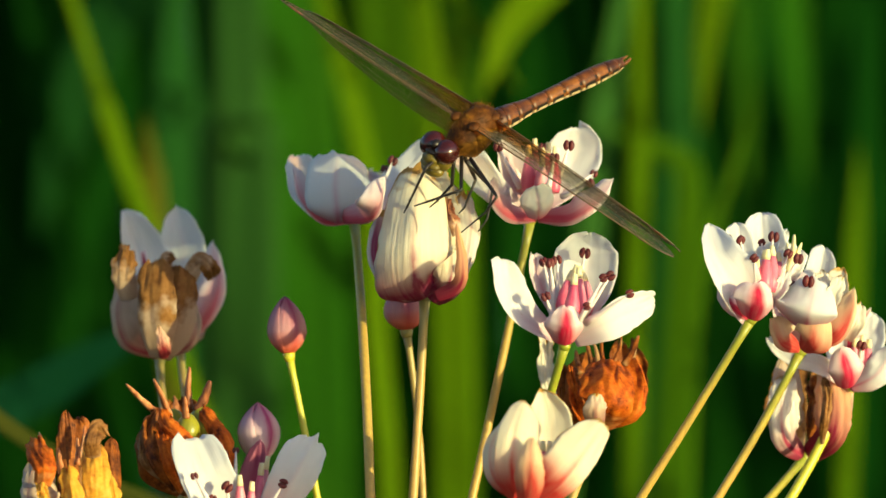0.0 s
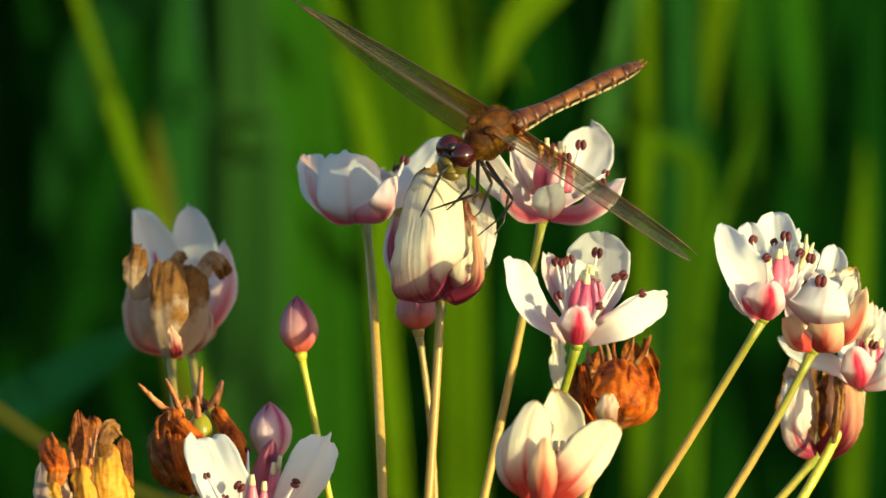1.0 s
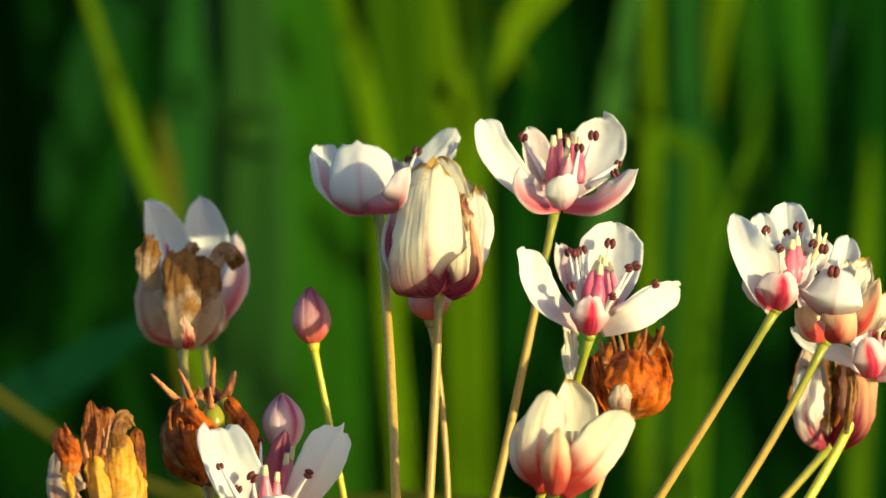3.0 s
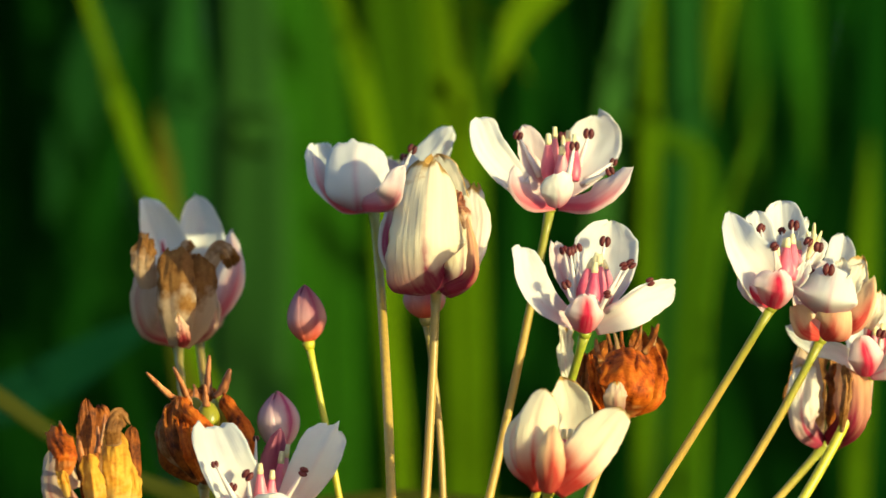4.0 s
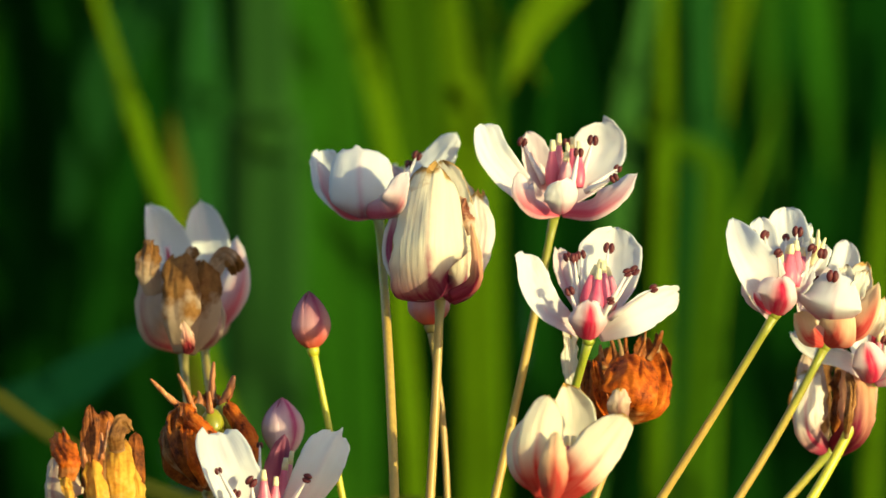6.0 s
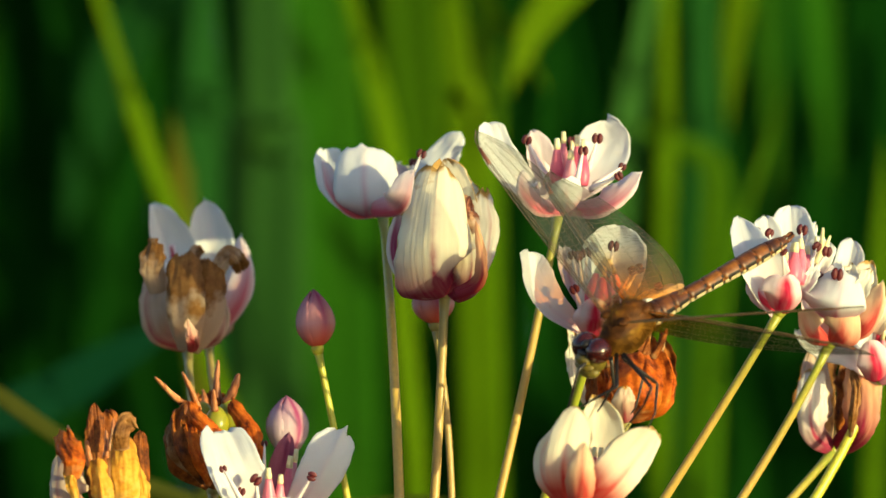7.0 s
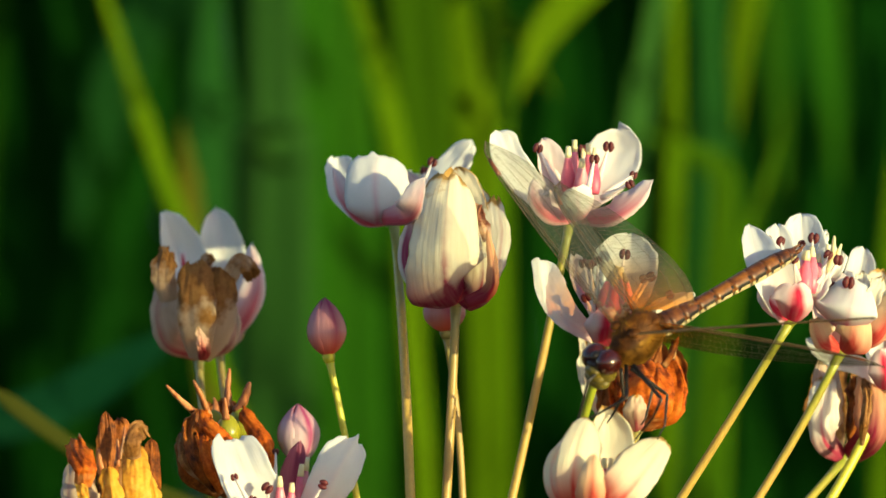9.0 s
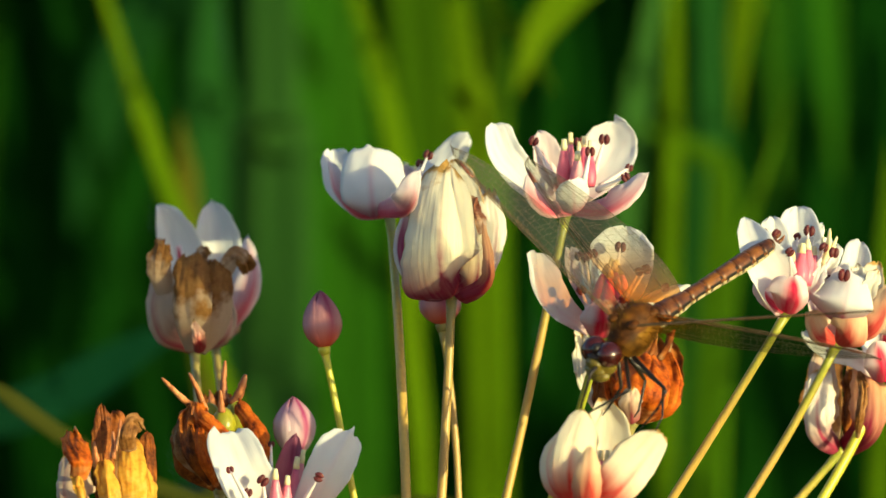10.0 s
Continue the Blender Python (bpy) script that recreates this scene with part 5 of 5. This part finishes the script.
def membrane_material(name, reach):
    n = Nodes(name)
    uv = n.tree.nodes.new("ShaderNodeUVMap")
    sep = n.tree.nodes.new("ShaderNodeSeparateXYZ")
    n.link(uv.outputs[0], sep.inputs[0])
    amber = n.math("POWER", n.math("SUBTRACT", 1.0, n.math("MULTIPLY", sep.outputs[1], reach), True), 1.1)
    amber = n.math("MULTIPLY", amber, n.math("SUBTRACT", 1.0, n.math("MULTIPLY", sep.outputs[0], 0.5), True))
    tint = n.mix(amber, (0.80, 0.81, 0.78), (0.96, 0.47, 0.02))
    body = n.mix(amber, (0.42, 0.45, 0.42), (0.90, 0.36, 0.008))
    clear = n.tree.nodes.new("ShaderNodeBsdfTransparent")
    n.link(tint, clear.inputs[0])
    n.link(body, n.bsdf.inputs["Base Color"])
    n.bsdf.inputs["Roughness"].default_value = 0.22
    co = n.tree.nodes.new("ShaderNodeTexCoord").outputs["Object"]
    n.bump(n.noise(1200, 3, co), 0.5, 0.0002)
    mixed = n.tree.nodes.new("ShaderNodeMixShader")
    n.link(n.math("ADD", n.math("MULTIPLY", amber, 0.16), 0.04), mixed.inputs[0])
    n.link(clear.outputs[0], mixed.inputs[1])
    n.link(n.bsdf.outputs[0], mixed.inputs[2])
    n.link(mixed.outputs[0], n.out.inputs[0])
    return n.mat


MEMBRANE = (membrane_material("forewing_membrane", 12.0), membrane_material("hindwing_membrane", 2.3))


def ellipsoid(centre, radii, mat, name, n=14, k=18, flatten=0.0, slots=None, mats=None):
    verts, faces = [], []
    c = Vector(centre)
    for i in range(n + 1):
        th = math.pi * i / n
        for j in range(k):
            ph = 2 * math.pi * j / k
            verts.append(c + Vector((radii[0] * math.cos(th), radii[1] * math.sin(th) * math.cos(ph), radii[2] * math.sin(th) * math.sin(ph))))
    for i in range(n):
        for j in range(k):
            q = (j + 1) % k
            faces.append((i * k + j, i * k + q, i * k + k + q, i * k + k + j))
    return mesh_of(name, [v * MM for v in verts], faces, mats or [mat])


def wing_shape(length, chord, hind):
    """Leading and trailing edge, mm, along the wing: lists of (x, front, back)."""
    out = []
    for i in range(33):
        s = i / 32
        front = 0.55 * math.sin(math.pi * min(1, s * 1.1)) * 0.6 + 0.25
        if hind:
            back = chord * (0.30 + 0.78 * math.sin(math.pi * min(1.0, (s * 0.94 + 0.10)) ** 0.62) ** 0.75) if s < 0.97 else chord * 0.35
        else:
            back = chord * (0.22 + 0.80 * math.sin(math.pi * min(1.0, s * 0.93 + 0.03) ** 0.95) ** 0.7)
        cut = max(0.0, 1 - max(0, (s - 0.80) / 0.20) ** 2.6) ** 0.55
        out.append((s * length, front * cut - (1 - cut) * chord * 0.22, -(back * cut) - (1 - cut) * chord * 0.22))
    return out


def wing(parent, length, chord, hind):
    """A wing along x from its root, leading edge towards +y: membrane, vein net, dark mark near the tip."""
    edge = wing_shape(length, chord, hind)
    rows, uvs = [], []
    rng = random.Random(5 + hind)

    def z_of(s, c):
        return 0.16 * math.sin(c * 21) * (1 - 0.7 * s) + 0.5 * s * s - 0.25 * c * c

    def at(s, c):
        k = s * 32
        i = min(int(k), 31)
        t = k - i
        x = edge[i][0] * (1 - t) + edge[i + 1][0] * t
        a = edge[i][1] * (1 - t) + edge[i + 1][1] * t
        b = edge[i][2] * (1 - t) + edge[i + 1][2] * t
        return Vector((x, a + (b - a) * c, z_of(s, c))) * MM

    for i in range(33):
        rows.append([at(i / 32, j / 12) for j in range(13)])
        uvs.append([(j / 12, i / 32) for j in range(13)])
    ob = part("hindwing" if hind else "forewing", thick_sheet(rows, uvs, 0.00002, [MEMBRANE[hind]] * 2, "wing"), parent, "clear veined wing with an amber base")
    verts, faces = [], []

    def vein(points, r):
        v, f = tube(points, [r * MM] * len(points), 4, 1.0, False)
        o = len(verts)
        verts.extend(v)
        faces.extend(tuple(o + q for q in g) for g in f)

    long_veins = [0.0, 0.055, 0.10, 0.22, 0.36, 0.52, 0.70, 0.86, 1.0]
    for k, c in enumerate(long_veins):
        end = 1.0 if c in (0.0, 1.0) else 0.99 - 0.06 * (k % 3)
        vein([at(end * i / 24, c + 0.05 * math.sin(3 * i / 24 + k) * (0 < c < 1) * (c > 0.12)) for i in range(25)], 0.065 if c < 0.12 else 0.030 if c < 1 else 0.024)
    for k in range(len(long_veins) - 1):
        a, b = long_veins[k], long_veins[k + 1]
        n = 26 if k < 3 else 38
        for i in range(1, n):
            s = min(0.985, (i + rng.uniform(-0.3, 0.3)) / n)
            vein([at(s, a), at(min(0.99, s + rng.uniform(-0.008, 0.008)), (a + b) / 2), at(s, b)], 0.018)
    part("vein_net", mesh_of("vein_net", verts, faces, [VEIN]), ob, "fine dark vein net")
    quad = [[at(s, c) + Vector((0, 0, 0.00005)) for c in (0.0, 0.06, 0.115)] for s in (0.83, 0.86, 0.89, 0.915)]
    part("wing_mark", thick_sheet(quad, [[(0, 0)] * 3] * 4, 0.00016, [STIGMA_RED, STIGMA_RED], "wing_mark"), ob, "dark reddish wing mark")
    return ob


def heading(forward, up):
    """A pose's turn from view directions (right, away, up): x forward, z near up."""
    f, u = (VIEW @ Vector(forward)).normalized(), VIEW @ Vector(up)
    left = u.cross(f).normalized()
    return Matrix((f, left, f.cross(left))).transposed().to_4x4()


TURN_A = heading((-0.697, -0.626, -0.35), (0.11, -0.53, 0.83))
TURN_B = heading((-0.696, -0.585, -0.418), (-0.17, -0.565, 0.80))
SEAT_A, SEAT_B = (878, 235, -9), (1105, 597, -28)


def seat(place, turn, du=0.0, dv=0.0, yaw=0.0):
    u, v, d = place
    return Matrix.Translation(grid(u + du, v + dv, d)) @ pose(0, 0, 0, 0, 0, yaw) @ turn


def dragonfly():
    root = tagged(new("dragonfly"), "rust-brown dragonfly with dark red eyes and clear wings", "dragonfly")
    # thorax
    n, k = 16, 20
    verts, faces, slots = [], [], []
    for i in range(n + 1):
        s = i / n
        x = 3.6 - 7.6 * s
        r = 2.75 * math.sin(math.pi * (0.10 + 0.80 * s)) ** 0.65
        for j in range(k):
            w = 2 * math.pi * j / k
            y, z = math.cos(w) * r * 0.86, math.sin(w) * r * 1.16
            bulge = 1 + 0.05 * math.sin(3 * w + 9 * s) + 0.05 * noise.noise(Vector((x, y, z)) * 0.9)
            verts.append(Vector((x - 0.18 * z, y * bulge, z * bulge + 0.2 + 0.5 * math.sin(math.pi * s))) * MM)
    for i in range(n):
        for j in range(k):
            q = (j + 1) % k
            faces.append((i * k + j, i * k + q, i * k + k + q, i * k + k + j))
            slots.append(1 if 0.5 * k < j + 0.5 or j < 1 else 0)
    faces += [tuple(reversed(range(k))), tuple(n * k + j for j in range(k))]
    slots += [0, 0]
    part("thorax", mesh_of("thorax", verts, faces, [THORAX, THORAX_PALE], True, None, slots), root, "hairy brown thorax with golden-brown sides")
    for x in (1.6, -1.9):
        for sgn in (-1, 1):
            part("wing_joint", ellipsoid((x, sgn * 1.5, 2.75), (0.9, 0.7, 0.45), THORAX, "wing_joint", 8, 10), root)
    part("neck", ellipsoid((4.3, 0, -0.1), (1.2, 0.8, 0.8), BLACK, "neck", 8, 10), root)
    # hair on the thorax
    rng = random.Random(3)
    verts, faces = [], []
    for q in range(900):
        w, s = rng.uniform(-0.6, math.pi + 0.6), rng.random()
        r = 2.75 * math.sin(math.pi * (0.10 + 0.80 * s)) ** 0.65
        o = Vector((3.6 - 7.6 * s - 0.18 * math.sin(w) * r, math.cos(w) * r * 0.86, math.sin(w) * r * 1.08 + 0.2 + 0.5 * math.sin(math.pi * s)))
        d = Vector((rng.uniform(-0.2, 0.7), math.cos(w), math.sin(w))).normalized() * rng.uniform(0.5, 1.0)
        v, f = tube([o * MM, (o + d) * MM], [0.00003, 0.00001], 3, 1.0, False)
        k0 = len(verts)
        verts += v
        faces += [tuple(k0 + x for x in g) for g in f]
    part("fur", mesh_of("fur", verts, faces, [THORAX_PALE]), root, "short pale brown fur")
    # head
    head = part("head", ellipsoid((6.0, 0, -0.7), (1.45, 2.15, 1.8), FACE, "head"), root, "olive-yellow face")
    for sgn in (-1, 1):
        part("eye", ellipsoid((5.85, sgn * 1.18, 0.60), (1.75, 1.50, 1.60), EYE_RED, "eye", 18, 24), head, "glossy dark red compound eye")
    part("crown", ellipsoid((6.6, 0, 1.55), (0.75, 0.55, 0.5), BLACK, "crown"), head)
    part("frons", ellipsoid((7.45, 0, -0.25), (0.75, 1.15, 0.85), FACE, "frons"), head)
    part("clypeus", ellipsoid((7.3, 0, -1.15), (0.85, 1.5, 0.6), FACE, "clypeus"), head)
    part("lower_lip", ellipsoid((6.75, 0, -2.05), (1.1, 1.7, 0.9), FACE, "lower_lip"), head, "yellowish mouthparts")
    part("brow", ellipsoid((7.35, 0, 0.75), (0.5, 0.85, 0.3), BLACK, "brow"), head)
    # abdomen
    xs = [-3.3, -4.9, -7.2, -9.9, -12.8, -15.7, -18.6, -21.3, -23.7, -25.6, -26.7]
    rad = [1.55, 1.75, 1.5, 1.15, 1.12, 1.18, 1.28, 1.32, 1.22, 1.02, 0.75]
    for i in range(10):
        verts, faces, slots = [], [], []
        for a in range(7):
            s = a / 6
            r = rad[i] * (1 - s) + rad[i + 1] * s
            r *= 1 + (0.02 if a in (1, 5) else 0.0) - (0.05 if a in (0, 6) else 0.0)
            x = xs[i] * (1 - s) + xs[i + 1] * s + (0.05 if a == 0 else 0)
            for j in range(16):
                w = 2 * math.pi * j / 16
                verts.append(Vector((x, math.cos(w) * r * 0.92, math.sin(w) * r * (0.95 if math.sin(w) > 0 else 0.78) + 0.35 + 0.018 * (x + 3))) * MM)
        for a in range(6):
            for j in range(16):
                q = (j + 1) % 16
                faces.append((a * 16 + j, a * 16 + q, a * 16 + 16 + q, a * 16 + 16 + j))
                if j in (0, 7) and a in (1, 2, 3, 4) or j in (15, 8) and a == 1:
                    slots.append(2)
                elif j in (13, 14, 15, 8, 9, 10):
                    slots.append(1 if a < 5 else 2)
                else:
                    slots.append(2 if a == 5 and j in (1, 6) else 0)
        faces += [tuple(reversed(range(16))), tuple(96 + j for j in range(16))]
        slots += [0, 0]
        part("abdomen_segment", mesh_of("abdomen_segment", verts, faces, [ABDOMEN, ABDOMEN_PALE, BLACK], True, None, slots), root)
    for sgn in (-1, 1):
        v, f = tube([Vector(p) * MM for p in ((-26.5, sgn * 0.35, 0.0), (-27.3, sgn * 0.45, 0.1), (-28.2, sgn * 0.3, 0.3))], [0.0003, 0.00026, 0.00008], 7)
        part("clasper", mesh_of("clasper", v, f, [ABDOMEN]), root)
    # legs: joints as (right, down, away) from the thorax in the perched pose
    back = (VIEW.to_4x4().inverted() @ TURN_A).inverted()
    legs = [((-46, 26, -3.5), (-82, 58, -6), (-116, 128, -4), (-120, 136, -3)),
            ((-19, 38, -3), (-20, 96, -6), (-84, 118, -5), (-102, 124, -4.5)),
            ((-4, 41, -4), (42, 108, -8), (22, 136, -7), (-20, 170, -5)),
            ((-12, 44, -2), (36, 94, 2), (26, 146, 1), (10, 168, 1)),
            ((-32, 36, -1), (-36, 86, 0), (-64, 116, 2), (-76, 126, 3)),
            ((-14, 36, 0), (6, 76, 6), (-14, 126, 6), (-24, 136, 6))]
    for joints in legs:
        pts = [back @ Vector((u * UNIT, d * MM, -v * UNIT)) for u, v, d in joints]
        line, radii = [], []
        for a, b, r0, r1 in zip(pts, pts[1:], (0.27, 0.20, 0.13), (0.23, 0.13, 0.08)):
            for s in (0.0, 0.33, 0.66, 0.94):
                line.append(a.lerp(b, s))
                radii.append((r0 + (r1 - r0) * s) * MM)
        line.append(pts[-1])
        radii.append(0.08 * MM)
        v, f = tube(line, radii, 7)
        leg = part("leg", mesh_of("leg", v, f, [BLACK]), root, "thin black leg")
        verts, faces = [], []
        for q in range(7):
            o = pts[1].lerp(pts[2], 0.12 + 0.12 * q)
            d = Vector((0.4, 0.3 * (-1) ** q, -0.7))
            v, f = tube([o, o + d * 0.0007], [0.00005, 0.00002], 3)
            k0 = len(verts)
            verts += v
            faces += [tuple(k0 + x for x in g) for g in f]
        part("spines", mesh_of("spines", verts, faces, [BLACK]), leg)
    wings = {}
    for key, hind, x, sgn in (("right_fore", 0, 1.7, -1), ("right_hind", 1, -1.8, -1), ("left_fore", 0, 1.7, 1), ("left_hind", 1, -1.8, 1)):
        w = wing(root, 29.0 if not hind else 28.0, 6.4 if not hind else 8.6, hind)
        wings[key] = (w, Vector((x, sgn * 1.7, 2.75)) * MM)
    return root, wings


insect, insect_wings = dragonfly()


def wing_pose(key, turn, along, rear):
    """A wing's pose in the insect's space: along and rear are view directions (right, away, up) of its length and trailing edge."""
    inv = turn.to_3x3().inverted()
    x = (inv @ (VIEW @ Vector(along))).normalized()
    r = inv @ (VIEW @ Vector(rear))
    y = -(r - x * r.dot(x)).normalized()
    m = Matrix((x, y, x.cross(y))).transposed().to_4x4()
    return Matrix.Translation(insect_wings[key][1]) @ m


PERCH_A = {"right_fore": ((-0.79, 0.34, 0.51), (0.16, 0.94, 0.14)), "right_hind": ((-0.79, 0.42, 0.45), (-0.12, 0.90, -0.42)),
           "left_fore": ((0.835, -0.10, -0.54), (0.36, 0.92, 0.08)), "left_hind": ((0.825, -0.08, -0.56), (0.02, 0.96, -0.22))}
PERCH_B = {"right_fore": ((-0.60, 0.30, 0.74), (0.62, 0.62, 0.42)), "right_hind": ((-0.42, 0.72, 0.55), (0.93, 0.30, 0.06)),
           "left_fore": ((0.98, -0.15, 0.09), (0.02, 0.99, -0.06)), "left_hind": ((0.97, -0.02, -0.15), (-0.02, 0.95, -0.30))}
PERCH_C = {"right_fore": ((-0.72, 0.10, 0.68), (0.45, 0.85, 0.30)), "right_hind": ((-0.55, 0.55, 0.62), (0.75, 0.62, 0.10)),
           "left_fore": PERCH_B["left_fore"], "left_hind": PERCH_B["left_hind"]}
RAISED = {"right_fore": ((-0.45, 0.1, 0.88), (0.7, 0.6, 0.3)), "right_hind": ((-0.30, 0.3, 0.88), (0.7, 0.6, 0.3)),
          "left_fore": ((0.75, -0.3, 0.55), (0.3, 0.9, 0.1)), "left_hind": ((0.80, -0.1, 0.50), (0.3, 0.9, 0.1))}


def sway_pose(du, dv, share=0.55):
    """A flower's stem bent about the hub: partly a turn, partly a shift. du, dv: how far its head goes, right and down."""
    turn = math.degrees(math.atan2(du * share, 1000))
    return Matrix.Translation(HUB + RIGHT * du * (1 - share) * UNIT - UP * dv * UNIT) @ Matrix.Rotation(radians(turn), 4, AWAY)


def motions():
    perched = [(0, 0, 0), (0.5, -1, 0), (1, 7, 1), (1.5, 12, -2), (2, 4, -4), (2.1, 3, -3), (2.2, 3, -4)]
    landed = [(6.4, 0, -6), (6.6, -3, -4), (6.8, -3, -6), (7, -3, -7), (7.5, 0, 0), (8, -11, -1), (8.5, -6, -2), (9, -6, -2), (9.5, -5, 0), (10, -4, -3)]
    facing = {7: -3.0, 7.5: -2.0, 8: -2.0, 8.5: -2.0, 9: -3.0, 9.5: 11.0, 10: 3.0}
    rows = [(t, seat(SEAT_A, TURN_A, u, v - max(0.0, 6 - 6 * t))) for t, u, v in perched]
    for t, u, v, d in ((2.3, 1500, -620, 0), (2.4, 2100, -1500, -20), (2.7, 3300, -4600, -60), (3.4, 4200, -7800, -100), (4.5, 4300, -7900, -120), (5.3, 4200, -7600, -100), (5.7, 3000, -3600, -60), (6.0, 1800, -700, -40), (6.2, 1230, 420, -36)):
        rows.append((t, seat((u, v, d), TURN_A if t < 4 else TURN_B)))
    rows += [(t, seat(SEAT_B, TURN_B, u, v, facing.get(t, 0.0))) for t, u, v in landed]
    walk(insect, rows)
    for key, (ob, _) in insect_wings.items():
        rows = [(0, wing_pose(key, TURN_A, *PERCH_A[key])), (2.1, wing_pose(key, TURN_A, *PERCH_A[key])), (2.2, wing_pose(key, TURN_A, *RAISED[key]))]
        beat, t = 0, 2.3
        while t < 6.35:
            a, b = PERCH_A[key], RAISED[key]
            rows.append((t, wing_pose(key, TURN_A, *(a if beat % 2 == 0 else b))))
            beat, t = beat + 1, round(t + 0.1, 2)
        late = wing_pose(key, pose(0, 0, 0, 0, 0, 8) @ TURN_B, *PERCH_C[key])
        rows += [(6.5, wing_pose(key, TURN_B, *PERCH_B[key])), (9.1, wing_pose(key, TURN_B, *PERCH_B[key])), (9.3, late), (10, late)]
        walk(ob, rows)
    nod = [(t, sway_pose(15 + u, -9 + v)) for t, u, v in perched]
    nod += [(2.3, sway_pose(4, 4)), (2.4, sway_pose(-8, 6)), (2.5, sway_pose(-12, 4)), (2.7, sway_pose(2, -2)), (3.0, sway_pose(-3, 1)), (3.4, sway_pose(0, 0)), (10, sway_pose(0, 0))]
    walk(tulip, nod)
    bow = [(0, sway_pose(0, 0)), (6.2, sway_pose(0, 0)), (6.4, sway_pose(56, 24))]
    bow += [(t, sway_pose(47 + u, 23 + v)) for t, u, v in landed if t > 6.5]
    walk(low_tulip, bow)


motions()
